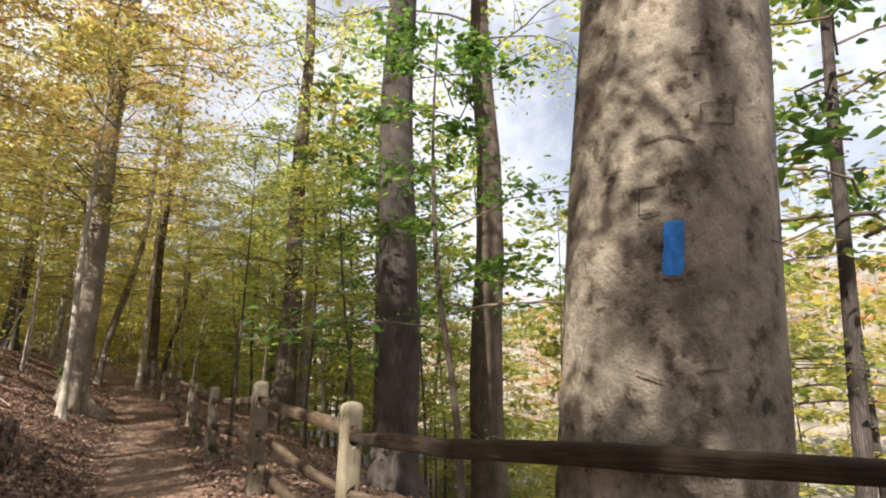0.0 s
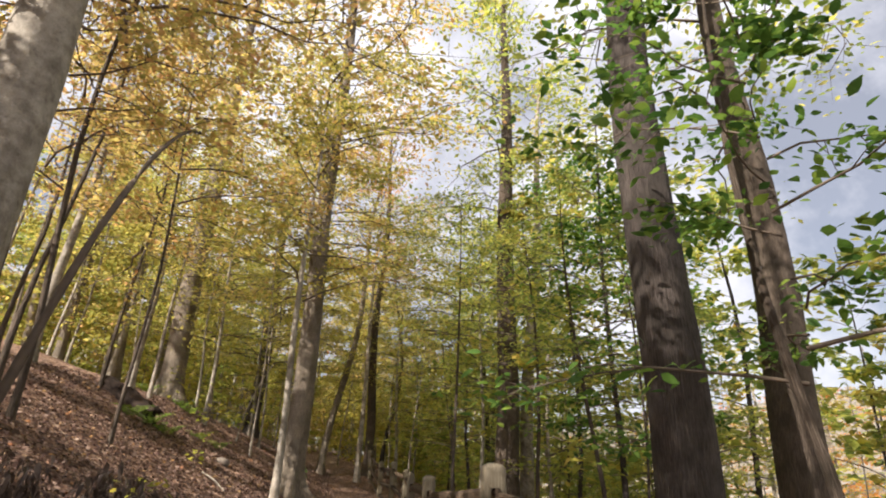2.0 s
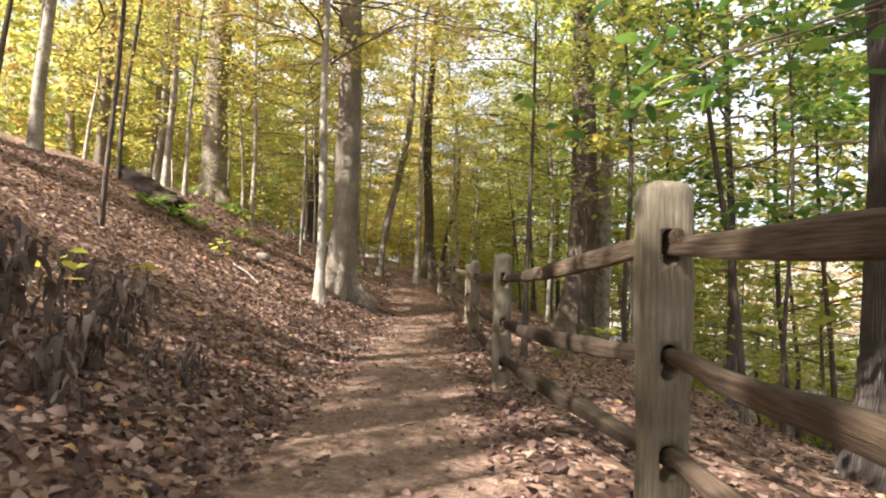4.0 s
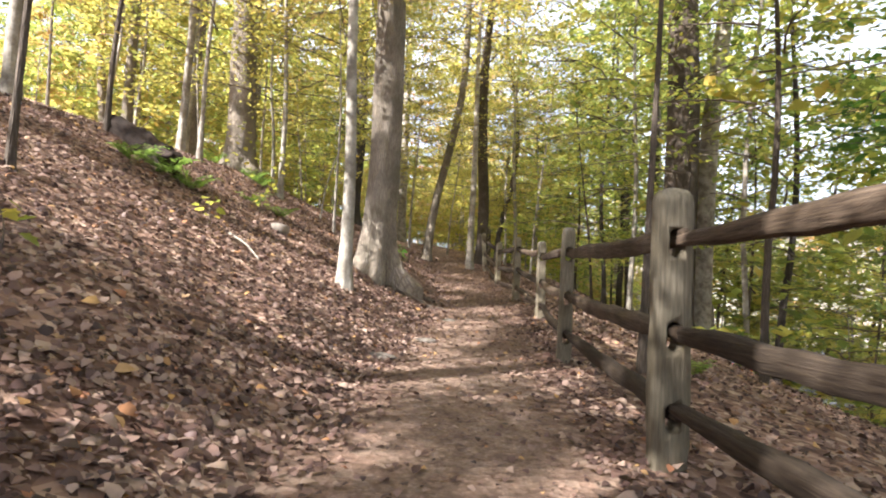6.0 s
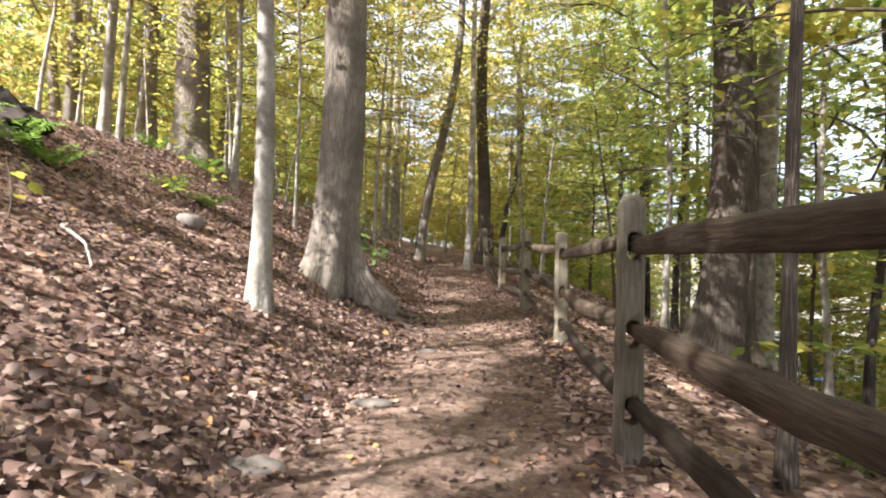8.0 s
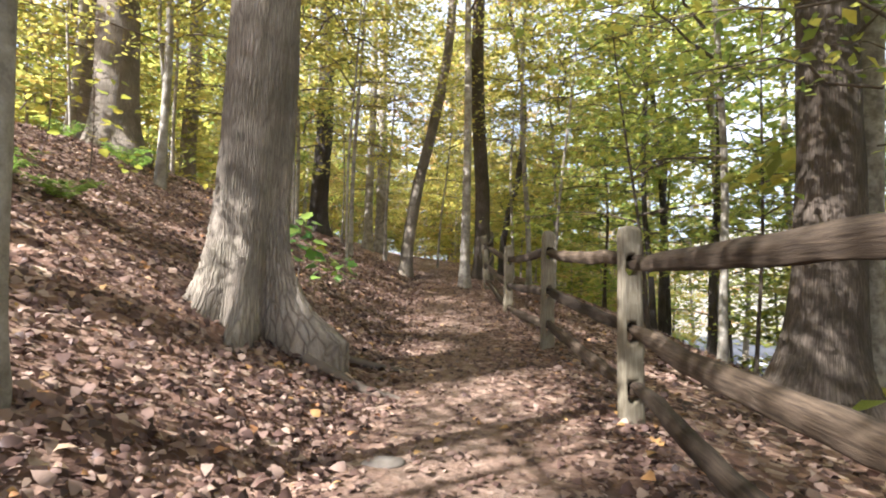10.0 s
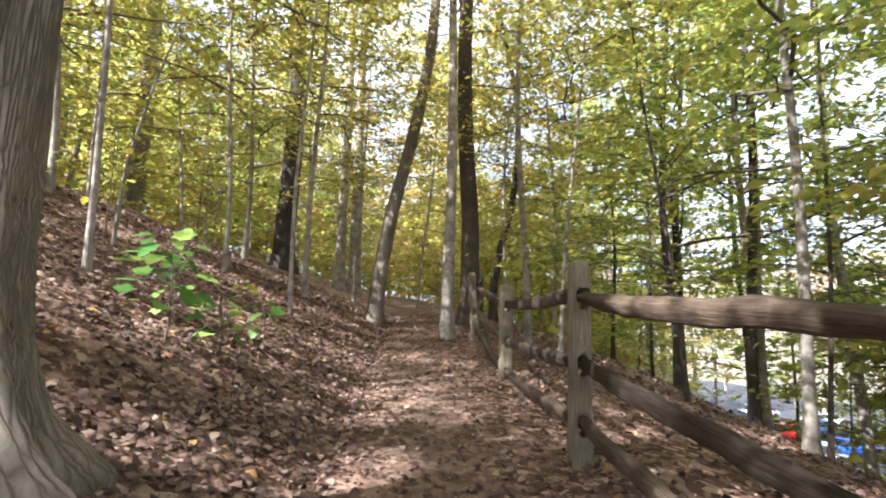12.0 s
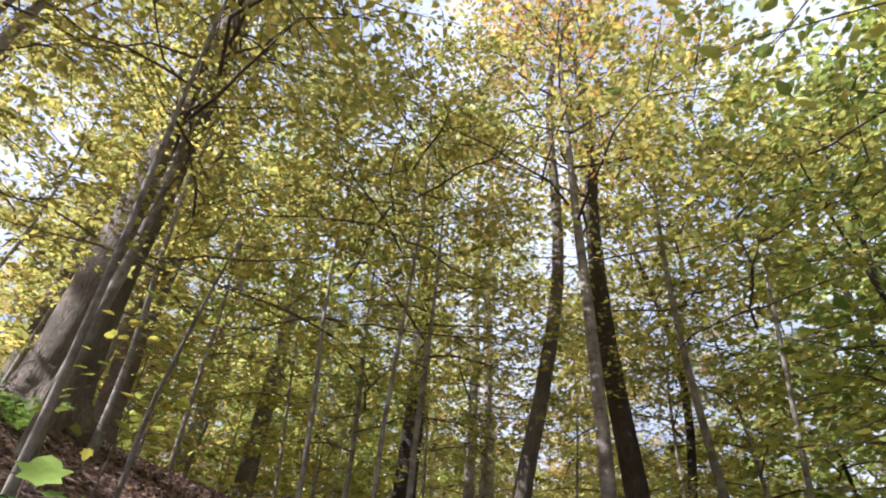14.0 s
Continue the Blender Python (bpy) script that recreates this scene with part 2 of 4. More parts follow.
SAPLING = leaf_material("sapling_leaves", [(0.0, (0.06, 0.14, 0.035)), (0.5, (0.13, 0.24, 0.05)), (1.0, (0.24, 0.33, 0.07))], 0.5, 0.45, True)
FERN = leaf_material("fern_green", [(0.0, (0.09, 0.16, 0.03)), (1.0, (0.25, 0.34, 0.06))], 0.4)
POST_WOOD = wood_material("weathered_post_wood", (0.15, 0.125, 0.088), (0.31, 0.27, 0.195), (11, 11, 0.7))
RAIL_WOOD = wood_material("weathered_rail_wood", (0.034, 0.023, 0.016), (0.13, 0.094, 0.064), (0.9, 15, 15), (0.5, 1.35))
BLUE_PAINT = plain("blue_blaze_paint", (0.02, 0.16, 0.48), 0.55, vary=0.3, scale=25)
ROCK = plain("grey_stone", (0.17, 0.145, 0.12), 0.9, vary=0.4, scale=9)
ROT = wood_material("rotten_wood", (0.012, 0.008, 0.006), (0.07, 0.045, 0.032), (0.8, 8, 8))
ASPHALT = plain("sunlit_asphalt", (0.062, 0.064, 0.072), 0.9, vary=0.25, scale=0.5)


# ---------------------------------------------------------------- the lie of the land
def smooth_interp(y, ys, vs):
    return (np.interp(y - 1.0, ys, vs) + np.interp(y, ys, vs) * 2 + np.interp(y + 1.0, ys, vs)) / 4


def trail_z(y):
    return smooth_interp(y, [-40, 0, 7, 10, 13.5, 16.5, 20, 23, 26, 30, 34, 40, 60, 200, 700], [-0.4, -0.2, -0.2, -0.2, -0.28, -0.24, -0.1, 0.08, 0.35, 0.85, 1.25, 1.8, 3.0, 8, 20])


def trail_x(y):
    return smooth_interp(y, [-40, 0, 5, 10, 15, 20, 23, 26, 29, 33, 38, 45, 60, 700], [1.55, 1.55, 1.55, 1.33, 1.16, 1.12, 0.9, 0.45, 0.0, -0.45, -1.2, -2.5, -6, -60])


def trail_half(y):
    return smooth_interp(y, [-40, 16, 22, 27, 30, 700], [0.88, 0.84, 0.72, 0.58, 0.5, 0.45])


def lumps(x, y):
    return (0.5 * np.sin(x * 1.7 + 1.3 * np.sin(y * 0.9)) * np.sin(y * 1.3 + 0.8 * np.sin(x * 1.1)) + 0.3 * np.sin(x * 3.9 + y * 2.1) * np.sin(y * 4.3 - x * 1.2))


def height(x, y):
    x, y = np.asarray(x, float), np.asarray(y, float)
    d, half, base = x - trail_x(y), trail_half(y), trail_z(y)
    left, right = np.maximum(-d - half, 0), np.maximum(d - half, 0)
    slope = np.interp(y, [-40, 22, 27, 31, 37, 60], [0.5, 0.5, 0.48, 0.4, 0.3, 0.26])
    up = slope * (np.minimum(left, 6) + 0.6 * np.clip(left - 6, 0, 50)) - 0.04 * (1 - np.exp(-left / 0.3))
    r = np.minimum(right, 6.5)
    down = 0.05 * r + 0.035 * r * r + 0.5 * np.maximum(right - 6.5, 0)
    valley = -9.0 + 0 * y
    z = base + up - down
    floor_z = np.where(x > 8, np.maximum(z, valley + 0.15 * np.log1p(np.exp(np.clip(z - valley, -30, 30)))), z)
    far = np.clip(x - 62 + 0.15 * (y - 40), 0, 90)
    floor_z = floor_z + 0.42 * far
    off = np.clip(np.abs(d) - half, 0, 1)
    return floor_z + lumps(x, y) * (0.007 + 0.06 * off) * np.where(np.abs(d) < 40, 1, 0)


def at(x, y):
    return float(height(x, y))


def mesh_from(name, verts, faces, smooth=True):
    """A mesh from arrays: verts (n, 3), faces (m, k) of one size."""
    verts, faces = np.asarray(verts, np.float32), np.asarray(faces, np.int32)
    me = bpy.data.meshes.new(name)
    me.vertices.add(len(verts))
    me.vertices.foreach_set("co", verts.ravel())
    k = faces.shape[1]
    me.loops.add(faces.size)
    me.loops.foreach_set("vertex_index", faces.ravel())
    me.polygons.add(len(faces))
    me.polygons.foreach_set("loop_start", np.arange(len(faces), dtype=np.int32) * k)
    if smooth:
        me.polygons.foreach_set("use_smooth", np.ones(len(faces), bool))
    me.update(calc_edges=True)
    return me


def grid_faces(rows, cols, wrap=False):
    i, j = np.meshgrid(np.arange(rows - 1), np.arange(cols if wrap else cols - 1), indexing="ij")
    a, b = i * cols + j, i * cols + (j + 1) % cols
    return np.stack([a, b, b + cols, a + cols], -1).reshape(-1, 4)


def joined(meshes):
    """Several (verts, quads) as one."""
    vs, fs, n = [], [], 0
    for v, f in meshes:
        vs.append(v)
        fs.append(f + n)
        n += len(v)
    return np.concatenate(vs), np.concatenate(fs)


def part(name, me, mat, parent, label=""):
    """Links mesh data as one object under a thing or a part."""
    ob = new(name, me)
    if mat and not me.materials:
        me.materials.append(mat)
    ob.parent = parent
    return tagged(ob, label)


def growing(step, near, far, ratio):
    out, x, s = [near], near, step
    while x < far:
        s *= ratio
        x += s
        out.append(x)
    return out


gx = np.array([-v for v in growing(0.13, 8, 600, 1.13)][::-1] + list(np.arange(-7.9, 6.9, 0.13)) + growing(0.13, 7, 600, 1.12))
gy = np.array([-v for v in growing(0.15, 3, 300, 1.2)][::-1] + list(np.arange(-2.9, 35.9, 0.13)) + growing(0.13, 36, 700, 1.12))
X, Y = np.meshgrid(gx, gy)
me = mesh_from("ground", np.stack([X, Y, height(X, Y)], -1).reshape(-1, 3), grid_faces(len(gy), len(gx)))
D = np.abs(X - trail_x(Y)) - trail_half(Y)
edge = 0.22 * lumps(X * 1.3, Y * 1.1) + 0.12 * lumps(X * 3.3, Y * 2.9)
tv = np.clip(0.5 - (D + edge + 0.12 + 0.3 * np.clip((Y - 16) / 6, 0, 1)) / 0.9, 0, 1).ravel().astype(np.float32)
me.attributes.new("trail", "FLOAT", "POINT").data.foreach_set("value", tv)
me.attributes.new("brush", "FLOAT", "POINT").data.foreach_set("value", np.clip((X.ravel() - 14) / 25, 0, 1).astype(np.float32))
me.materials.append(ground_material())
tagged(new("ground", me), "brown leaf-covered forest floor with a trodden earth trail", "ground", kind="structure")


# ---------------------------------------------------------------- leaves and wood
def leaf_quads(p, size, normal, along, fold=0.25, width=0.55):
    """Folded leaves of four corners at p: length size along a direction, facing normal."""
    n = normal / np.linalg.norm(normal, axis=1, keepdims=True)
    a = along - n * np.sum(along * n, 1, keepdims=True)
    a /= np.linalg.norm(a, axis=1, keepdims=True) + 1e-9
    s = np.cross(n, a)
    L = size[:, None]
    lift = n * L * fold * 0.35
    v = np.stack([p, p + a * L * 0.5 + s * L * width * 0.5 + lift, p + a * L, p + a * L * 0.5 - s * L * width * 0.5 + lift], 1)
    return v.reshape(-1, 3), np.arange(len(p) * 4).reshape(-1, 4)


def leaf_hex(p, size, normal, along, fold=0.3, width=0.5):
    """Leaves of six corners: four triangles, oval with a drawn tip, curled a little."""
    n = normal / np.linalg.norm(normal, axis=1, keepdims=True)
    a = along - n * np.sum(along * n, 1, keepdims=True)
    a /= np.linalg.norm(a, axis=1, keepdims=True) + 1e-9
    s = np.cross(n, a)
    L = size[:, None]
    up = n * L * 0.18 * fold
    w = L * width * 0.5
    v = np.stack([p, p + a * L * 0.28 + s * w + up, p + a * L * 0.62 + s * w * 0.85 + up * 0.4, p + a * L - up, p + a * L * 0.62 - s * w * 0.85 + up * 0.9, p + a * L * 0.28 - s * w + up * 1.6], 1)
    k = np.arange(len(p))[:, None] * 6
    f = np.concatenate([k + np.array([[0, 1, 5]]), k + np.array([[1, 2, 4]]), k + np.array([[1, 4, 5]]), k + np.array([[2, 3, 4]])], 0)
    return v.reshape(-1, 3), f


def leaf_tris_split(f):
    """Each folded leaf as two triangles along its midrib."""
    return np.concatenate([f[:, [0, 1, 2]], f[:, [0, 2, 3]]], 0)


def tube(points, radii, sides=6):
    """A tapered tube along points."""
    points = np.asarray(points, float)
    t = np.gradient(points, axis=0)
    t /= np.linalg.norm(t, axis=1, keepdims=True) + 1e-9
    ref = np.where(np.abs(t[:, 2:3]) > 0.9, np.array([[1.0, 0, 0]]), np.array([[0, 0, 1.0]]))
    u = np.cross(t, ref)
    u /= np.linalg.norm(u, axis=1, keepdims=True) + 1e-9
    w = np.cross(t, u)
    a = np.linspace(0, 2 * math.pi, sides, endpoint=False)
    r = np.asarray(radii, float)[:, None, None]
    v = points[:, None, :] + r * (np.cos(a)[None, :, None] * u[:, None, :] + np.sin(a)[None, :, None] * w[:, None, :])
    return v.reshape(-1, 3), grid_faces(len(points), sides, True)


def bough(g, start, azimuth, length, rise, droop, n=7):
    s = np.linspace(0, 1, n)[:, None]
    out = np.array([math.cos(azimuth), math.sin(azimuth), 0.0])
    side = np.array([-out[1], out[0], 0.0])
    wob = np.cumsum(g.normal(0, 0.05, (n, 1)), 0) * length
    return np.asarray(start, float) + out * s * length + side * wob + np.array([0, 0, 1.0]) * (rise * s - droop * s * s) * length


def crown(name, seed, top, low, reach, boughs, per, leaf, mat, flat=0.8, twig=True, tight=1.0):
    """Boughs and leaves of a tree whose stem stands at the origin: layered sprays with gaps. Returns (wood, leaves)."""
    g = np.random.default_rng(seed)
    wood, P, N, A = [], [], [], []
    for k in range(boughs):
        f = (k + g.random()) / boughs
        z = low + (top - low) * f ** 0.9
        length = reach * (0.45 + 0.75 * g.random()) * (1.05 - 0.65 * f)
        az = k * 2.4 + g.normal(0, 0.5)
        line = bough(g, (0, 0, z), az, length, 0.25 + 0.55 * f, 0.28 + 0.1 * g.random())
        r0 = 0.0065 * length + 0.004
        wood.append(tube(line, np.linspace(r0, 0.003, len(line)), 5 if twig else 3))
        for j in range(5):
            s = 0.25 + 0.72 * g.random()
            i = s * (len(line) - 1)
            p0 = line[int(i)] + (line[min(int(i) + 1, len(line) - 1)] - line[int(i)]) * (i - int(i))
            sub = bough(g, p0, az + g.choice([-1, 1]) * (0.5 + 0.5 * g.random()), length * (0.28 + 0.25 * g.random()), 0.12, 0.25, 5)
            if twig:
                wood.append(tube(sub[::2], np.linspace(r0 * 0.4, 0.002, 3), 3))
            m = max(3, int(per * (0.6 + 0.8 * g.random())))
            q = g.random(m) ** 0.8 * 3.99
            b0 = sub[q.astype(int)]
            pos = b0 + (sub[q.astype(int) + 1] - b0) * (q - q.astype(int))[:, None]
            spread = (0.10 * length + 0.05) * tight
            pos = pos + g.normal(0, 1, (m, 3)) * np.array([spread, spread, spread * 0.35])
            P.append(pos)
            nn = g.normal(0, 1, (m, 3)) * (1 - flat) * 1.6
            nn[:, 2] += flat
            N.append(nn)
            A.append(np.stack([np.cos(az) + g.normal(0, 0.8, m), np.sin(az) + g.normal(0, 0.8, m), g.normal(-0.35, 0.3, m)], 1))
    P, N, A = map(np.concatenate, (P, N, A))
    size = leaf * (0.6 + 0.8 * g.random(len(P)))
    if name.startswith("under"):
        v, f = leaf_hex(P, size, N, A)
    else:
        v, f = leaf_quads(P, size, N, A)
        f = leaf_tris_split(f)
    lm = mesh_from(name + "_leaves", v, f, False)
    lm.materials.append(mat)
    wv, wf = joined(wood)
    wm = mesh_from(name + "_boughs", wv, wf)
    wm.materials.append(BARK_TWIG)
    return wm, lm


CROWNS = {}


def add_crowns(key, mat, seed, count, **kw):
    CROWNS[key] = [crown(key, seed + i, mat=mat, **kw) for i in range(count)]


# understorey: a crown of unit 8 m; canopy: of unit 22 m; far: of unit 18 m with coarse leaves
add_crowns("under_yellow", LEAF_YELLOW, 10, 3, top=7.6, low=2.0, reach=3.0, boughs=26, per=46, leaf=0.092, tight=0.7)
add_crowns("under_gold", LEAF_GOLD, 20, 3, top=7.6, low=2.2, reach=3.0, boughs=26, per=30, leaf=0.10)
add_crowns("under_green", LEAF_GREEN, 30, 3, top=7.6, low=1.6, reach=2.9, boughs=26, per=22, leaf=0.11)
add_crowns("under_deep", LEAF_DEEP, 40, 1, top=7.6, low=2.4, reach=2.6, boughs=22, per=26, leaf=0.14)
add_crowns("mid_yellow", LEAF_YELLOW, 110, 1, top=7.6, low=2.0, reach=3.0, boughs=26, per=34, leaf=0.125)
add_crowns("mid_gold", LEAF_GOLD, 120, 2, top=7.6, low=1.8, reach=3.0, boughs=26, per=34, leaf=0.125)
add_crowns("mid_green", LEAF_GREEN, 130, 2, top=7.6, low=1.4, reach=2.9, boughs=26, per=25, leaf=0.125)
add_crowns("canopy_yellow", LEAF_YELLOW, 50, 2, top=21.5, low=11.0, reach=5.5, boughs=26, per=15, leaf=0.17)
add_crowns("canopy_gold", LEAF_GOLD, 60, 2, top=21.5, low=10.0, reach=5.5, boughs=26, per=15, leaf=0.17)
add_crowns("canopy_green", LEAF_GREEN, 70, 2, top=21.5, low=10.0, reach=5.2, boughs=28, per=22, leaf=0.19)
add_crowns("canopy_rust", LEAF_RUST, 80, 1, top=21.5, low=10.0, reach=4.6, boughs=26, per=18, leaf=0.16)
add_crowns("canopy_dense", LEAF_GOLD, 64, 2, top=21.5, low=10.0, reach=4.6, boughs=12, per=64, leaf=0.25, tight=0.42)
add_crowns("far_gold", LEAF_GOLD, 90, 2, top=17.5, low=2.5, reach=4.6, boughs=26, per=13, leaf=0.42, twig=False)
add_crowns("far_yellow", LEAF_YELLOW, 94, 1, top=17.5, low=2.5, reach=4.6, boughs=26, per=12, leaf=0.42, twig=False)
add_crowns("far_green", LEAF_GREEN, 96, 1, top=17.5, low=2.0, reach=4.6, boughs=26, per=13, leaf=0.42, twig=False)
add_crowns("bush_gold", LEAF_GOLD, 100, 2, top=5.6, low=0.3, reach=2.8, boughs=24, per=15, leaf=0.23, twig=False)
add_crowns("bush_green", LEAF_GREEN, 104, 2, top=5.6, low=0.2, reach=2.8, boughs=24, per=15, leaf=0.23, twig=False)
add_crowns("bush_yellow", LEAF_YELLOW, 108, 1, top=5.6, low=0.4, reach=2.8, boughs=24, per=14, leaf=0.23, twig=False)
add_crowns("far_rust", LEAF_RUST, 98, 1, top=17.5, low=4.0, reach=4.2, boughs=22, per=9, leaf=0.4, twig=False)


def trunk_mesh(name, seed, radius, tall, lean=(0, 0), bend=0.15, flare=0.35, lobes=5, sides=16, rings=26, rough=0.03, sink=0.35, toes=(), swell=0.12):
    """A tapered, slightly crooked stem with a flared, lobed foot."""
    g = np.random.default_rng(seed)
    z = np.concatenate([np.linspace(-sink, 1.2, rings // 2), np.linspace(1.2, tall, rings - rings // 2 + 1)[1:]])
    a = np.linspace(0, 2 * math.pi, sides, endpoint=False)
    up = np.clip(z, 0, None)
    taper = radius * (1 - 0.8 * (up / tall) ** 1.35)
    ph = g.random(4) * 6.28
    foot = flare * np.exp(-up / 0.28) + swell * np.exp(-up / 0.9)
    lob = 1 + 0.55 * np.cos(lobes * a + ph[0] + 0.6 * np.sin(a + ph[1]))
    r = taper[:, None] * (1 + foot[:, None] * lob[None, :])
    r = r * (1 + rough * np.sin(3 * a[None, :] + 1.7 * z[:, None] + ph[2]) + rough * 0.7 * np.sin(7 * a[None, :] - 2.3 * z[:, None] + ph[3]) + g.normal(0, rough * 0.35, r.shape))
    for ang, reach, wide, high in toes:
        off = (a - ang + math.pi) % (2 * math.pi) - math.pi
        r = r + reach * np.exp(-(off[None, :] / wide) ** 2) * np.exp(-(np.clip(z, -0.1, None)[:, None] + 0.1) / high)
    cx = lean[0] * up + bend * (np.sin(up * 0.55 + ph[0]) - np.sin(ph[0])) * np.minimum(1, up / 3)
    cy = lean[1] * up + bend * (np.sin(up * 0.47 + ph[1]) - np.sin(ph[1])) * np.minimum(1, up / 3)
    v = np.stack([cx[:, None] + r * np.cos(a), cy[:, None] + r * np.sin(a), np.repeat(z[:, None], sides, 1)], -1)
    run = np.zeros((len(z), sides))
    run[1:] = np.cumsum(np.linalg.norm(np.diff(v, axis=0), axis=2), 0)
    stem = np.stack([np.repeat((radius * np.cos(a))[None], len(z), 0) + g.random() * 9, np.repeat((radius * np.sin(a))[None], len(z), 0), run - run[rings // 2]], -1)
    me = mesh_from(name, v.reshape(-1, 3), grid_faces(len(z), sides, True))
    me.attributes.new("stem", "FLOAT_VECTOR", "POINT").data.foreach_set("vector", stem.ravel().astype(np.float32))
    return me


COUNT = [0]


def tree(x, y, radius, tall, bark, crown_key="", label="", lean=(0, 0), bend=0.12, unit=None, spin=None, drop=0.0, name="tree", group="", **kw):
    """A tree: stem, boughs and crown under an empty at its foot."""
    COUNT[0] += 1
    g = np.random.default_rng(1000 + COUNT[0])
    ob = new(name)
    ob.location = (x, y, at(x, y))
    part("trunk", trunk_mesh("trunk", 500 + COUNT[0], radius, tall, lean, bend, **kw), bark, ob)
    if crown_key:
        pool = CROWNS[crown_key]
        wm, lm = pool[COUNT[0] % len(pool)]
        span = {"under": 8.0, "mid": 8.0, "canopy": 22.0, "far": 18.0, "bush": 6.0}[crown_key.split("_")[0]]
        s = tall / span if unit is None else unit
        m = Matrix.Translation((lean[0] * tall * 0.5, lean[1] * tall * 0.5, drop)) @ Matrix.Rotation(g.random() * 6.28 if spin is None else spin, 4, "Z") @ Matrix.Diagonal((s, s, s, 1))
        part("branchwork", wm, None, ob).matrix_basis = m
        part("crown", lm, None, ob).matrix_basis = m
    return tagged(ob, label, "tree", group)


# ---------------------------------------------------------------- trees along the trail
BIG = dict(sides=40, rings=70)
BEECH_LEAN = (0.055, -0.066)
blaze = tree(3.69, 4.33, 0.60, 30, BARK_BEECH, "canopy_gold", "huge smooth grey beech trunk with a blue painted blaze", lean=BEECH_LEAN, flare=0.16, swell=0.02, rough=0.018, bend=0.02, name="beech_tree", **BIG)
tree(5.4, 12.1, 0.41, 25, BARK_DARK, "canopy_gold", "tall dark furrowed trunk standing just below the fence", flare=0.3, bend=0.1, name="tulip_tree", **BIG)
tree(9.2, 14.8, 0.46, 24, BARK_MID, "canopy_green", "tall trunk with pale ridged bark on the slope below the fence", bend=0.1, name="tulip_tree", **BIG)
oak = tree(-0.77, 20.82, 0.30, 23, BARK_OAK, "canopy_gold", "large ridged grey trunk with spreading roots beside the trail", flare=0.3, lobes=5, rough=0.04, bend=0.05, name="oak_tree", sides=88, rings=120, toes=((-0.15, 0.46, 0.16, 0.32), (-0.68, -0.22, 0.2, 0.42), (-1.3, 0.26, 0.17, 0.32), (-2.05, 0.3, 0.22, 0.36), (-2.75, 0.4, 0.3, 0.3), (0.9, 0.3, 0.25, 0.25), (1.9, 0.24, 0.32, 0.3)))
for key, s, drop, spin in [("under_gold", 1.35, 2.6, 0.4), ("under_yellow", 1.2, 3.2, 2.1), ("under_yellow", 1.7, 6.0, 4.0)]:
    wm, lm = CROWNS[key][1]
    for piece, me in (("branchwork", wm), ("crown", lm)):
        part(piece, me, None, oak).matrix_basis = Matrix.Translation((0, 0, drop)) @ Matrix.Rotation(spin, 4, "Z") @ Matrix.Diagonal((s, s, s, 1))
tree(5.7, 23.9, 0.40, 24, BARK_MID, "canopy_green", "thick grey trunk with a widely flared foot below the fence", flare=0.4, bend=0.05, name="oak_tree", toes=((3.3, 0.75, 0.6, 0.9), (-1.5, 0.3, 0.5, 0.6)), **BIG)
tree(6.5, 24.6, 0.24, 20, BARK_GREY, "canopy_green", "leaning second stem beside the thick grey trunk", lean=(0.06, 0.0), name="tree")
tree(-0.68, 18.25, 0.085, 11, BARK_PALE, "under_gold", "slender pale grey sapling beside the large trunk", unit=1.25, drop=1.6, bend=0.05, name="beech_sapling", sides=20, rings=40)
tree(2.96, 16.46, 0.038, 7.5, BARK_MID, "under_green", "thin grey sapling just behind the fence", unit=0.6, drop=3.2, bend=0.03, name="sapling")
tree(-6.4, 26.6, 0.41, 25, BARK_OAK, "canopy_gold", "thick sunlit ridged trunk on the leafy bank", flare=0.45, bend=0.06, name="oak_tree", **BIG)
tree(-10.65, 31.1, 0.31, 23, BARK_OAK, "canopy_gold", "tall ridged trunk higher up the bank", name="oak_tree")
tree(-6.63, 23.85, 0.10, 12, BARK_PALE, "under_gold", "thin pale sunlit trunk on the bank", unit=1.3, drop=1.8, name="tree")
tree(-4.6, 25.45, 0.075, 11, BARK_PALE, "under_gold", "thin pale sunlit trunk on the bank", unit=1.2, drop=1.8, name="tree")
tree(-5.4, 26.8, 0.05, 9, BARK_PALE, "under_gold", "thin pale sapling on the bank", name="sapling")
tree(-1.0, 30.6, 0.16, 18, BARK_OAK, "canopy_rust", "slender trunk leaning over the trail", lean=(0.1, 0.02), bend=0.2, name="leaning_tree")
tree(-3.55, 37.3, 0.17, 20, BARK_GREY, "canopy_green", "one of two straight grey trunks side by side", bend=0.05, name="tree", group="twin trunks")
tree(-3.25, 38.2, 0.21, 21, BARK_GREY, "canopy_gold", "one of two straight grey trunks side by side", bend=0.05, name="tree", group="twin trunks")
tree(-5.7, 37.7, 0.36, 20, BARK_DARK, "canopy_green", "thick dark trunk on the bank", name="tree")
tree(-4.4, 31.7, 0.06, 9, BARK_PALE, "under_green", "thin pale sapling on the bank", name="sapling")
tree(1.02, 31.9, 0.22, 19, BARK_MID, "canopy_rust", "dark trunk with a scarred foot at the end of the fence", name="tree")
tree(2.26, 30.55, 0.07, 12, BARK_PALE, "under_gold", "slim trunk with a pale lower stem beyond the fence", unit=1.3, drop=2.5, name="tree")
tree(1.65, 35.2, 0.11, 14, BARK_DARK, "mid_gold", "slim crooked dark trunk beyond the fence", unit=1.5, drop=2.5, bend=0.35, name="tree")
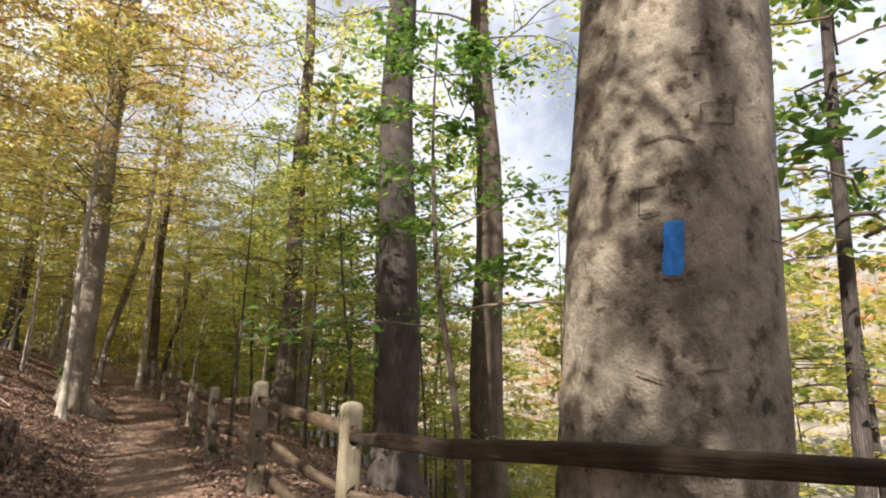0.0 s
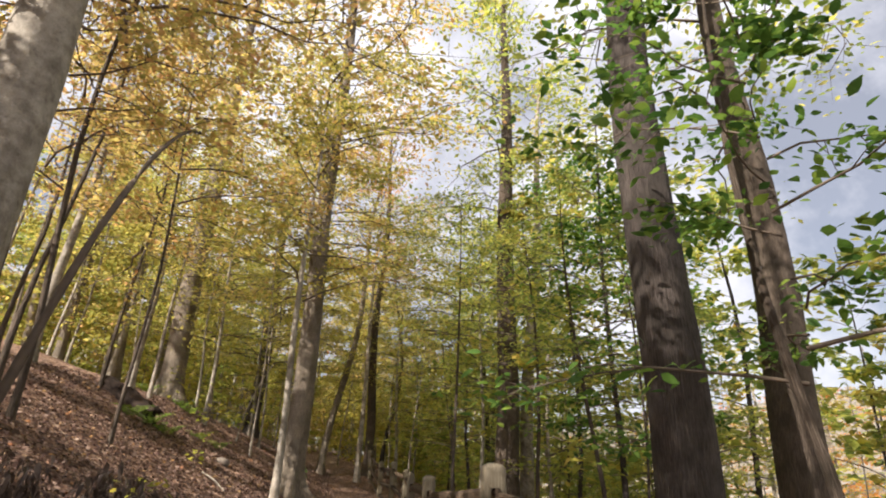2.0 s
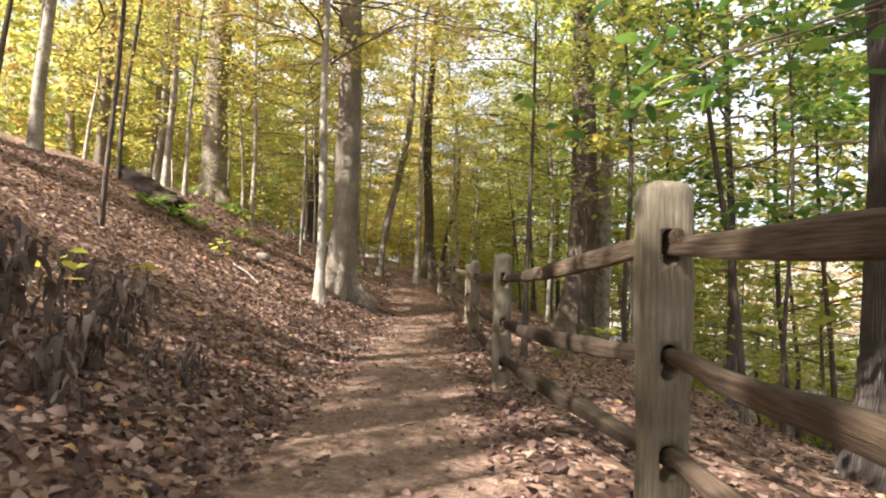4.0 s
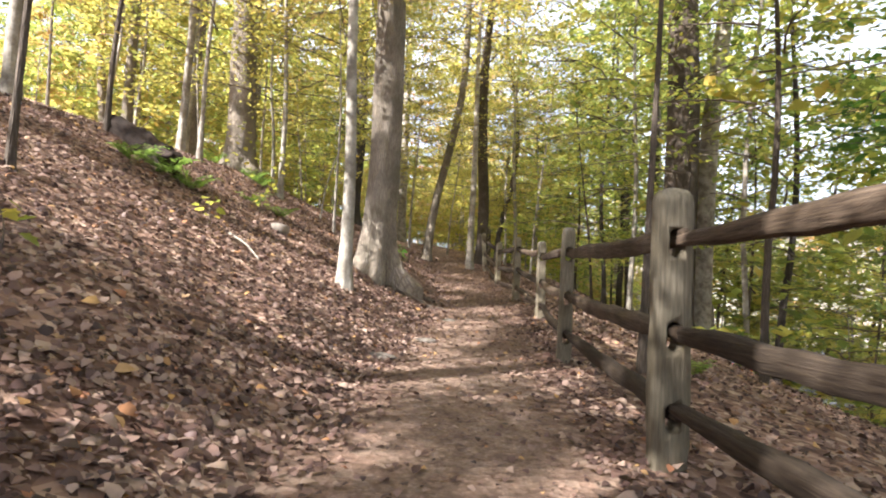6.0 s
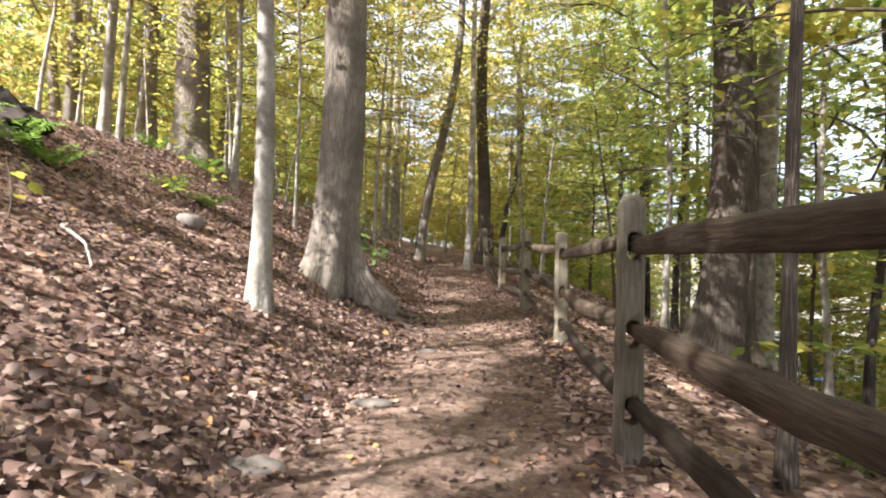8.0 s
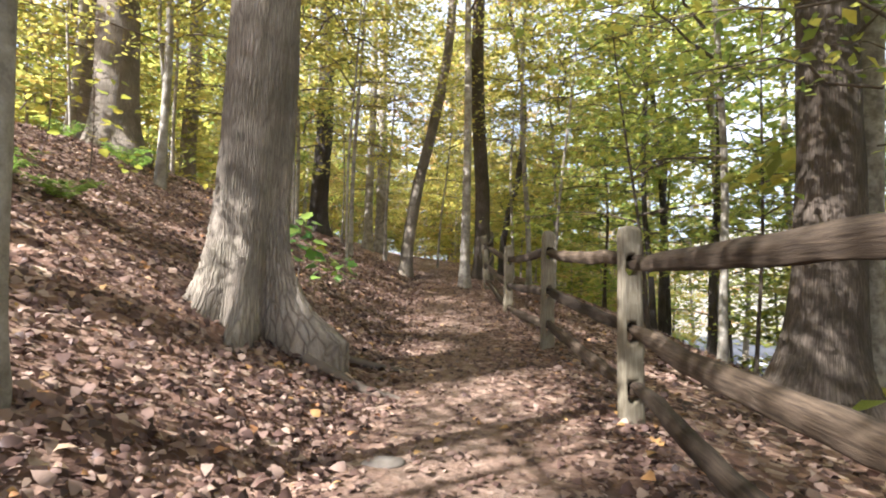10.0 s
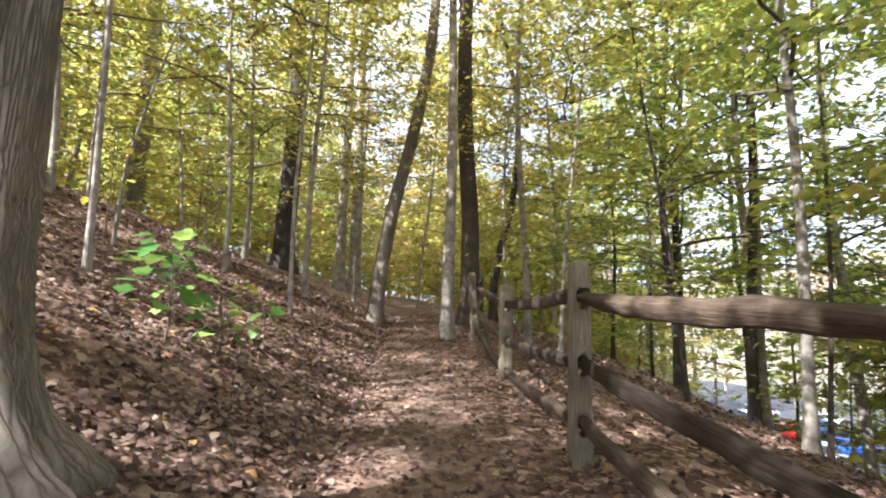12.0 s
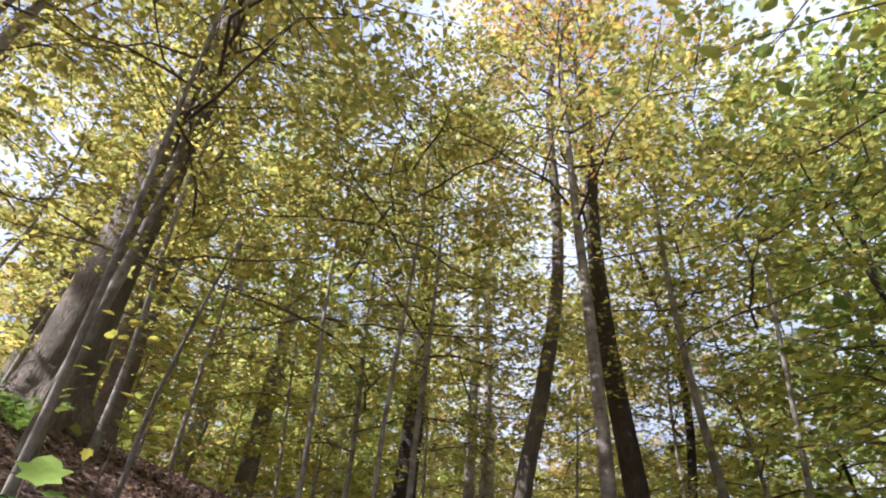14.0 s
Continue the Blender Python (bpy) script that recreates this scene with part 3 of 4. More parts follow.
tree(0.66, 29.2, 0.11, 13, BARK_GREY, "under_gold", "slim grey trunk at the edge of the trail", unit=1.3, drop=3.5, bend=0.03, name="tree")
tree(5.18, 25.92, 0.07, 12, BARK_PALE, "under_green", "slim pale trunk on the slope below the fence", unit=1.4, drop=1.2, name="tree")
tree(7.6, 19.1, 0.085, 14, BARK_DARK, "under_deep", "slim dark trunk on the slope below the fence", unit=1.3, drop=2.5, bend=0.06, name="tree")
tree(7.1, 31.3, 0.11, 14, BARK_DARK, "mid_green", "slim dark trunk on the slope below the fence", unit=1.6, drop=1.5, name="tree")
tree(5.66, 31.6, 0.08, 13, BARK_DARK, "mid_green", "slim dark trunk on the slope below the fence", unit=1.5, name="tree")
tree(9.4, 45.8, 0.2, 20, BARK_GREY, "canopy_green", "grey trunk farther down the slope", name="tree")
tree(7.9, 23.6, 0.08, 12, BARK_DARK, "mid_green", "slim dark trunk on the slope below the fence", unit=1.4, name="tree")
tree(8.2, 33.6, 0.12, 15, BARK_GREY, "mid_green", "grey trunk on the slope below the fence", unit=1.7, name="tree")
tree(-11.1, 37.3, 0.32, 22, BARK_OAK, "canopy_green", "tall trunk on the bank among yellow leaves", name="tree")
tree(-20.2, 43.8, 0.4, 23, BARK_OAK, "canopy_gold", "tall trunk far up the bank", name="tree")
tree(-2.1, 9.55, 0.30, 22, BARK_PALE, "canopy_yellow", "bright sunlit smooth trunk at the foot of the bank", flare=0.3, bend=0.05, name="beech_tree", **BIG)
tree(8.8, 6.0, 0.11, 15, BARK_DARK, "under_deep", "slim dark trunk behind the blazed beech", lean=(0.04, -0.075), unit=1.5, drop=1.0, name="tree")
tree(10.5, 8.2, 0.1, 14, BARK_GREY, "under_green", "slim pale trunk down the slope behind the beech", unit=1.5, name="tree")

# understorey of yellow beech and green maple beside and over the trail
for k, (x, y, t, key, u) in enumerate([
        (-3.0, 15.2, 9.5, "under_yellow", 1.1), (-3.6, 8.6, 9.5, "under_yellow", 1.1), (-2.9, 11.3, 9.0, "under_yellow", 1.05),
        (-5.6, 22.9, 8.5, "under_gold", 1.0), (-2.6, 24.1, 9.0, "under_gold", 1.0), (-3.2, 28.2, 8.5, "under_gold", 1.1),
        (-2.0, 33.0, 8.0, "under_gold", 1.05), (-11.5, 27.5, 9.0, "mid_gold", 1.1), (-8.5, 28.0, 9.0, "mid_gold", 1.2), (-6.5, 32.5, 9.0, "mid_gold", 1.2),
        (5.6, 15.0, 8.0, "under_green", 0.95), (5.4, 19.0, 9.0, "under_green", 1.05), (5.2, 22.0, 8.5, "under_green", 1.0), (4.6, 28.2, 8.0, "under_green", 1.0), (3.2, 33.5, 8.0, "mid_gold", 1.0),
        (5.3, 9.3, 8.0, "under_deep", 1.0), (6.6, 15.8, 8.5, "under_deep", 1.05), (6.8, 28.3, 9.0, "mid_green", 1.2), (8.6, 26.6, 9.0, "mid_green", 1.2), (5.2, 35.6, 9.0, "mid_gold", 1.2), (0.9, 38.0, 8.0, "mid_gold", 1.1),
        (-4.5, 42.0, 9.0, "mid_gold", 1.2), (3.6, 41.0, 9.0, "mid_yellow", 1.2), (7.6, 37.5, 9.0, "mid_green", 1.2), (-9.5, 40.0, 9.0, "mid_gold", 1.2), (10.5, 20.5, 9.0, "mid_green", 1.2),
        (-4.6, 14.4, 9.5, "under_yellow", 1.0), (-2.2, 29.6, 9.0, "mid_gold", 1.0), (-3.6, 33.8, 9.0, "mid_gold", 1.1), (2.7, 28.9, 9.0, "mid_gold", 0.9), (2.0, 34.2, 9.0, "mid_gold", 1.0), (-7.8, 19.0, 9.8, "under_yellow", 1.0), (-1.7, 27.4, 9.5, "under_gold", 0.95), (-0.6, 35.5, 9.0, "mid_gold", 1.0), (-7.2, 30.0, 9.0, "mid_gold", 1.1), (9.5, 31.0, 9.0, "mid_green", 1.2), (11.5, 26.0, 9.5, "mid_green", 1.3), (12.5, 34.0, 9.5, "mid_green", 1.3), (8.8, 17.8, 8.5, "mid_green", 1.1), (-12.5, 34.0, 9.0, "mid_gold", 1.2), (-0.5, 46.0, 9.0, "mid_gold", 1.2)]):
    tree(x, y, 0.032 + 0.008 * (k % 4), t, BARK_MID if x > 4 or y < 20 else BARK_GREY, key, "slender understorey tree with layered " + {"yellow": "yellow", "gold": "yellow-green", "green": "green", "deep": "dark green"}[key.split("_")[1]] + " leaves",
         unit=u, drop=max(0.0, t - 8 * u) + 0.5 * (abs(x) < 4) + 1.3 * (4 < x < 6 and 14 < y < 24), lean=(float(rng.normal(0, 0.03)), float(rng.normal(0, 0.03))), name="understorey_tree", group="understorey trees", sides=10, rings=18)

# unseen trees added behind the start of the walk to shade it
for k, (x, y, key) in enumerate([(-5.2, 3.2, "canopy_gold"), (-8.5, 8.2, "canopy_yellow"), (-11.0, 1.5, "canopy_gold"), (-4.0, -3.0, "canopy_yellow"), (5.0, -2.5, "canopy_green"), (-14.5, 9.5, "canopy_gold")]):
    tree(x, y, 0.2 + 0.03 * k, 20, BARK_OAK, key, "unseen tall ridged forest tree added on the bank for shade", name="added_forest_tree", group="forest trees", sides=12, rings=16)
# two unseen understorey trees, added to dapple the trail and the beech
for k, (x, y) in enumerate([(-4.2, 6.0), (-1.6, -0.4)]):
    tree(x, y, 0.06, 9, BARK_MID, "under_yellow", "slender added understorey tree with layered yellow leaves", unit=1.15, drop=0.8, name="understorey_tree", group="understorey trees", sides=10, rings=18)

# wood added up the bank; six unseen trees behind the walk break the sunlight
for k, (x, y) in enumerate([(-15.0, 1.5), (-19.5, 15.5), (-13.0, -9.5), (-20.0, -3.5), (-14.5, -5.5), (-21.0, 6.5)]):
    tree(x, y, 0.16 + 0.03 * (k % 5), 19 + 1.2 * (k % 4), (BARK_OAK, BARK_GREY)[k % 2], "canopy_dense", "tall leafy forest tree added high on the bank", name="added_forest_tree", group="forest trees", sides=12, rings=16)
for x, y in [(-12.3, 29.6), (-15.8, 33.0), (-16.5, 27.0)]:
    tree(x, y, 0.19, 17, BARK_OAK, "canopy_dense", "tall leafy forest tree added high on the bank", drop=-4.0, name="added_forest_tree", group="forest trees", sides=12, rings=16)
for x, y, t, u, d in [(-5.6, 19.8, 11, 1.15, 2.2), (-3.3, 12.9, 14, 1.4, 3.2), (-4.6, 9.6, 13, 1.35, 2.6)]:
    tree(x, y, 0.045, t, BARK_MID, "under_yellow", "slender added understorey tree with layered yellow leaves", unit=u, drop=d, name="understorey_tree", group="understorey trees", sides=10, rings=18)

# thin trunks of the hillside and of the slope below
spots = []


def overlook(x, y):
    """The gap in the undergrowth through which the car park in the valley shows."""
    return y > 24 and 0.33 < (x - 1.2) / (y - 19) < 0.62


def free(x, y, gap):
    if abs(x - trail_x(np.array(y))) < (2.2 if y < 42 else 0.8):
        return False
    if any((x - a) ** 2 + (y - b) ** 2 < gap * gap for a, b in spots):
        return False
    spots.append((x, y))
    return True


made = 0
while made < 46:
    x, y = -7.0 - 25 * rng.random() ** 1.2, 14 + 46 * rng.random()
    if free(x, y, 1.6):
        r = 0.04 + 0.09 * rng.random() ** 2
        tree(x, y, r, 9 + 40 * r + 3 * rng.random(), (BARK_PALE, BARK_GREY, BARK_OAK)[made % 3], ("far_gold", "far_green")[made % 2] if y > 31 and made % 3 else "", "thin bare-stemmed tree on the leafy hillside", lean=(float(rng.normal(0, 0.03)), 0.0), drop=1.5, name="hillside_tree", group="hillside trees", sides=9, rings=14)
        made += 1
made = 0
while made < 40:
    x, y = 6.5 + 24 * rng.random(), 12 + 62 * rng.random()
    if free(x, y, 2.2) and not (19 < x and y > 46 and x < 44):
        r = 0.06 + 0.1 * rng.random() ** 2
        tree(x, y, r, 11 + 40 * r + 3 * rng.random(), (BARK_DARK, BARK_GREY, BARK_DARK)[made % 3], "" if overlook(x, y) and made % 4 else ("far_green", "far_gold", "far_green", "")[made % 4], "slim tree on the slope below the fence", lean=(float(rng.normal(0, 0.04)), 0.0), name="slope_tree", group="slope trees", sides=9, rings=14)
        made += 1
made = 0
while made < 90:
    a, d = radians((-75 + 165 * rng.random()) if made % 3 else (25 + 60 * rng.random())), 48 + 75 * rng.random() ** 1.2
    x, y = 1 + d * math.sin(a), 14 + d * math.cos(a)
    if free(x, y, 3.5) and not (18 < x < 44 and 42 < y < 84):
        tree(x, y, 0.16 + 0.12 * rng.random(), 15 + 7 * rng.random(), (BARK_GREY, BARK_OAK)[made % 2], ("far_gold", "far_rust", "far_yellow", "far_green", "far_rust")[made % 5], "distant autumn tree in the surrounding woods", name="distant_tree", group="distant woods", sides=7, rings=10)
        made += 1
made = 0
while made < 46:
    x, y = -28 + 52 * rng.random(), 50 + 42 * rng.random()
    if free(x, y, 2.2) and not (18 < x < 44 and 42 < y < 84):
        tree(x, y, 0.14 + 0.1 * rng.random(), 13 + 7 * rng.random(), (BARK_GREY, BARK_OAK)[made % 2], ("far_gold", "far_yellow", "far_gold", "far_green")[made % 4], "distant autumn tree closing the view along the trail", name="distant_tree", group="distant woods", sides=7, rings=10)
        made += 1
made = 0
while made < 70:
    x, y = -20 + 38 * rng.random(), 44 + 34 * rng.random()
    if not overlook(x, y) and free(x, y, 1.2):
        tree(x, y, 0.03, 4.5 + 3.5 * rng.random(), BARK_GREY, ("bush_gold", "bush_yellow", "bush_green")[made % 3], "low leafy tree in the undergrowth between the trunks", name="undergrowth_tree", group="undergrowth", sides=6, rings=8)
        made += 1


# leafy undergrowth that closes the view between the stems
made = 0
while made < 140:
    a, d = radians(-60 + 122 * rng.random()), 12 + 46 * rng.random()
    x, y = 1 + d * math.sin(a), 20 + d * math.cos(a)
    if (x > 9.5 or d > 17) and not overlook(x, y) and abs(x - trail_x(np.array(y))) > (2.6 if y < 42 else 1.0) and free(x, y, 1.3) and not (20 < x < 40 and 48 < y):
        tree(x, y, 0.03, 4.5 + 3 * rng.random(), BARK_GREY, ("bush_green", "bush_gold") [made % 2] if x > 0 else ("bush_gold", "bush_green", "bush_gold", "bush_yellow")[made % 4], "low leafy tree in the undergrowth between the trunks", name="undergrowth_tree", group="undergrowth", sides=6, rings=8)
        made += 1


# ---------------------------------------------------------------- the fence
def split_log(seed, length, wide, tall, taper=0.5, sag=0.02, n=24):
    """A split rail along x: a wedge with worn corners and flat riven faces, its ends hewn thin."""
    g = np.random.default_rng(seed)
    corners = np.array([(-0.5, -0.3), (-0.4, 0.44), (0.08, 0.52), (0.5, 0.26), (0.36, -0.5), (-0.12, -0.46)]) + g.normal(0, 0.06, (6, 2))
    before, after = np.roll(corners, 1, 0), np.roll(corners, -1, 0)
    sec = np.stack([corners + (before - corners) * 0.14, corners + (after - corners) * 0.14], 1).reshape(-1, 2)
    m = len(sec)
    s = np.linspace(0, 1, n)
    reach = 0.14 + 0.2 * g.random(2)
    end = np.clip(np.minimum(s / reach[0], (1 - s) / reach[1]), 0, 1)
    k = taper + (1 - taper) * end ** 0.8
    wob = np.cumsum(g.normal(0, 0.005, (n, 2)), 0)
    wob -= wob[-1:] * s[:, None]
    twist = g.normal(0, 0.3) * (s - 0.5) + g.normal(0, 0.12)
    hew = np.cumsum(g.normal(0, 0.012, (n, m, 2)), 0)
    hew -= hew.mean(0, keepdims=True)
    yy, zz = (sec[:, 0] + hew[:, :, 0]) * wide, (sec[:, 1] + hew[:, :, 1]) * tall
    ct, st_ = np.cos(twist)[:, None], np.sin(twist)[:, None]
    v = np.zeros((n, m, 3))
    v[:, :, 0] = (s * length)[:, None]
    v[:, :, 1] = (yy * ct - zz * st_) * (0.55 + 0.45 * k[:, None]) + wob[:, :1]
    v[:, :, 2] = (yy * st_ + zz * ct) * k[:, None] + wob[:, 1:] - sag * np.sin(math.pi * s)[:, None]
    verts = v.reshape(-1, 3)
    f = grid_faces(n, m, True)
    verts = np.concatenate([verts, [verts[:m].mean(0), verts[-m:].mean(0)]])
    i = np.arange(m)
    caps = np.concatenate([np.stack([(i + 1) % m, i, np.full(m, n * m)], 1), np.stack([(n - 1) * m + i, (n - 1) * m + (i + 1) % m, np.full(m, n * m + 1)], 1)])
    return mesh_from("rail", verts, np.concatenate([f[:, [0, 1, 2]], f[:, [0, 2, 3]], caps]), False)


def slotted(me, slots, wide=0.075, tall=0.15):
    """The post with a round-ended slot cut right through along its y at each height."""
    bm = bmesh.new()
    for z in slots:
        ring = [(wide / 2 * math.cos(a), (tall - wide) / 2 * (1 if math.sin(a) > 0 else -1) + wide / 2 * math.sin(a)) for a in [radians(15 + 30 * q) for q in range(12)]]
        near, far = [[bm.verts.new((px, yy, z + pz)) for px, pz in ring] for yy in (-0.3, 0.3)]
        bm.faces.new(near)
        bm.faces.new(far[::-1])
        for q in range(12):
            bm.faces.new((near[q], far[q], far[(q + 1) % 12], near[(q + 1) % 12]))
    bmesh.ops.recalc_face_normals(bm, faces=bm.faces)
    cut = bpy.data.meshes.new("slots")
    bm.to_mesh(cut)
    cutter, block = new("slots", cut), new("block", me)
    mod = block.modifiers.new("slots", "BOOLEAN")
    mod.object, mod.operation, mod.solver = cutter, "DIFFERENCE", "EXACT"
    out = bpy.data.meshes.new_from_object(block.evaluated_get(bpy.context.evaluated_depsgraph_get()))
    for ob in (cutter, block):
        bpy.data.objects.remove(ob)
    out.name = "post"
    return out


def post_mesh(seed, tall, wide=0.18, deep=0.13):
    """A split post: rough rounded section, domed top, three through slots cut for the rails."""
    g = np.random.default_rng(seed)
    z = np.concatenate([[-0.3, 0.0], np.linspace(0.08, tall - 0.07, 22), [tall - 0.035, tall - 0.012, tall]])
    a = np.linspace(0, 2 * math.pi, 16, endpoint=False) + 0.2
    c, s = np.cos(a), np.sin(a)
    sec = np.stack([np.sign(c) * np.abs(c) ** 0.4, np.sign(s) * np.abs(s) ** 0.4], 1) * (1 + g.normal(0, 0.05, (16, 1)))
    k = np.ones(len(z))
    k[-3:] = (0.93, 0.75, 0.35)
    belly = 1 + 0.06 * np.sin(z * 2.2 + g.random() * 6) + 0.03 * np.sin(z * 7 + g.random() * 6)
    v = np.zeros((len(z), 16, 3))
    v[:, :, 0] = sec[:, 0] * wide / 2 * (k * belly)[:, None] + g.normal(0, 0.002, (len(z), 16))
    v[:, :, 1] = sec[:, 1] * deep / 2 * (k * belly)[:, None] + g.normal(0, 0.002, (len(z), 16))
    v[:, :, 2] = z[:, None]
    verts = np.concatenate([v.reshape(-1, 3), [[0, 0, tall + 0.004], [0, 0, -0.3]]])
    f = grid_faces(len(z), 16, True)
    i, n = np.arange(16), (len(z) - 1) * 16
    top = np.stack([n + i, n + (i + 1) % 16, np.full(16, len(z) * 16)], 1)
    under = np.stack([(i + 1) % 16, i, np.full(16, len(z) * 16 + 1)], 1)
    return mesh_from("post", verts, np.concatenate([f[:, [0, 1, 2]], f[:, [0, 2, 3]], top, under]))


POSTS = [(3.75, -1.0, 1.2), (3.3, 2.7, 1.25), (2.66, 6.5, 1.09), (2.54, 10.1, 1.24), (2.27, 13.5, 1.12), (2.17, 16.48, 1.162), (2.25, 20.2, 1.238), (1.96, 22.9, 1.47), (1.6, 26.07, 1.52), (1.2, 29.3, 1.98), (1.3, 32.6, 2.4)]
HEIGHTS = (0.275, 0.735, 1.135)     # rails below each post's top
fence = new("split_rail_fence")
fence.location = (2.2, 16, -0.2)
base = Matrix.Translation(fence.location)
tagged(fence, "weathered grey-brown split-rail fence with three rails along the trail", "fence")
for k, (x, y, top) in enumerate(POSTS):
    foot = at(x, y)
    me = post_mesh(900 + k, top - foot, (0.165, 0.17, 0.18, 0.2, 0.17, 0.14, 0.16, 0.15)[k % 8], 0.12)
    me = slotted(me, [top - foot - h for h in HEIGHTS if top - foot - h > -0.1])
    me.materials.append(POST_WOOD)
    ob = part("post", me, None, fence)
    yaw = math.atan2(POSTS[min(k + 1, len(POSTS) - 1)][0] - POSTS[max(k - 1, 0)][0], 3.2)
    ob.matrix_basis = base.inverted() @ Matrix.Translation((x, y, foot)) @ pose(0, 0, 0, float(rng.normal(0, 1)), float(rng.normal(0, 1.2)), -math.degrees(yaw))
    if k == len(POSTS) - 1:
        break
    nx, ny, ntop = POSTS[k + 1]
    for j, h in enumerate(HEIGHTS):
        p0, p1 = Vector((x, y, top - h - 0.015 * (j - 1))), Vector((nx, ny, ntop - h + 0.015 * (j - 1)))
        dvec = (p1 - p0).normalized()
        p0, p1 = p0 - dvec * 0.1 + Vector((0.02, 0, 0.025)), p1 + dvec * 0.1 + Vector((-0.02, 0, -0.02))
        me = split_log(950 + 3 * k + j, (p1 - p0).length, 0.085, 0.118 if j == 0 else 0.105)
        me.materials.append(RAIL_WOOD)
        r = part("rail", me, None, fence)
        r.matrix_basis = base.inverted() @ Matrix.Translation(p0) @ dvec.to_track_quat("X", "Z").to_matrix().to_4x4()


# ---------------------------------------------------------------- the blue blaze
trunk = next(o for o in blaze.children if o.name.startswith("trunk"))
tv = np.zeros(len(trunk.data.vertices) * 3)
trunk.data.vertices.foreach_get("co", tv)
tv = tv.reshape(-1, 3)
tv[:, :2] -= np.clip(tv[:, 2:], 0, None) * np.array(BEECH_LEAN)
tva = np.arctan2(tv[:, 1], tv[:, 0])


def on_bark(name, a0, z0, a1, z1, thick, mat, label="", n=9, ragged=0.0):
    """A strip from (a0, z0) to (a1, z1) - angle round the stem, height - pressed on to the bark of the beech."""
    g = np.random.default_rng(int(abs(a0 * 1000) + z0 * 100))
    vs = []
    da, dz = (a1 - a0) * 0.6, z1 - z0
    L = math.hypot(da, dz)
    px, pz = -dz / L / 0.6, da / L
    for i in range(n):
        f = i / (n - 1)
        for sd in (-1, -0.33, 0.33, 1):
            w = thick / 2 * sd * (1 + ragged * g.normal(0, 1)) * (1 if ragged == 0 or 0 < i < n - 1 else 0.8)
            a, z = a0 + (a1 - a0) * f + px * w, z0 + dz * f + pz * w - blaze.location.z
            near = np.abs(tv[:, 2] - z) < 0.5
            diff = np.abs((tva[near] - a + math.pi) % (2 * math.pi) - math.pi)
            r = np.linalg.norm(tv[near][diff < 0.13][:, :2], axis=1).max() + 0.005
            vs.append((r * math.cos(a) + BEECH_LEAN[0] * z, r * math.sin(a) + BEECH_LEAN[1] * z, z))
    return part(name, mesh_from(name, np.array(vs), grid_faces(n, 4)), mat, blaze, label)


SCAR = plain("dark_bark_scar", (0.085, 0.066, 0.05), 0.9, vary=0.5, scale=30)
on_bark("painted_blaze", -2.37, 1.775, -2.36, 2.05, 0.098, BLUE_PAINT, "weathered bright blue painted trail mark", 12, 0.05)
for a0, z0, a1, z1, w in [(-2.145, 2.66, -1.86, 2.66, 0.008), (-2.145, 2.55, -1.86, 2.55, 0.008), (-2.145, 2.55, -2.145, 2.66, 0.008), (-1.86, 2.55, -1.86, 2.66, 0.012), (-2.666, 2.24, -2.47, 2.24, 0.012), (-2.666, 2.1, -2.47, 2.1, 0.01), (-2.66, 2.1, -2.66, 2.24, 0.01),
                          (-2.62, 2.49, -2.41, 2.51, 0.012), (-2.41, 2.51, -2.19, 2.45, 0.012), (-2.18, 2.3, -2.06, 2.24, 0.03), (-2.22, 2.97, -2.1, 2.98, 0.03), (-2.2, 2.84, -2.15, 2.86, 0.03), (-2.28, 2.61, -2.24, 2.62, 0.018), (-2.45, 2.59, -2.38, 2.605, 0.012), (-1.95, 2.87, -1.88, 2.88, 0.015),
                          (-2.75, 1.545, -2.6, 1.55, 0.02), (-2.42, 1.6, -2.36, 1.605, 0.018), (-2.2, 1.31, -1.95, 1.33, 0.01), (-1.5, 1.96, -1.25, 1.965, 0.012), (-3.05, 1.63, -2.95, 1.64, 0.015), (-2.65, 1.32, -2.45, 1.27, 0.012), (-2.37, 2.16, -2.28, 2.15, 0.02), (-2.58, 1.96, -2.52, 1.97, 0.014), (-2.45, 1.755, -2.3, 1.75, 0.014)]:
    on_bark("bark_scar", a0, z0, a1, z1, w, SCAR, "", 6, 0.25)


# ---------------------------------------------------------------- fallen leaves
def litter(name, n, xs, ys, size, label, tilt=0.42, lift=0.035, keep=None):
    g = np.random.default_rng(len(name) * 31 + n)
    x, y = xs(g, n), ys(g, n)
    if keep is not None:
        ok = keep(g, x, y)
        x, y = x[ok], y[ok]
    n = len(x)
    p = np.stack([x, y, height(x, y) + lift * g.random(n) ** 1.5 + 0.006], 1)
    e = 0.05
    nx, ny = (height(x - e, y) - height(x + e, y)) / (2 * e), (height(x, y - e) - height(x, y + e)) / (2 * e)
    N = np.stack([nx, ny, np.ones(n)], 1) + g.normal(0, tilt, (n, 3)) * np.array([1, 1, 0.2])
    N[:, 2] = np.maximum(N[:, 2], 0.15)
    v, f = leaf_hex(p, size * (0.5 + 1.0 * g.random(n) ** 1.5), N, g.normal(0, 1, (n, 3)), 0.8, 0.66)
    me = mesh_from(name, v, f, False)
    me.materials.append(LITTER)
    return tagged(new(name, me), label, "leaves", kind="stuff")


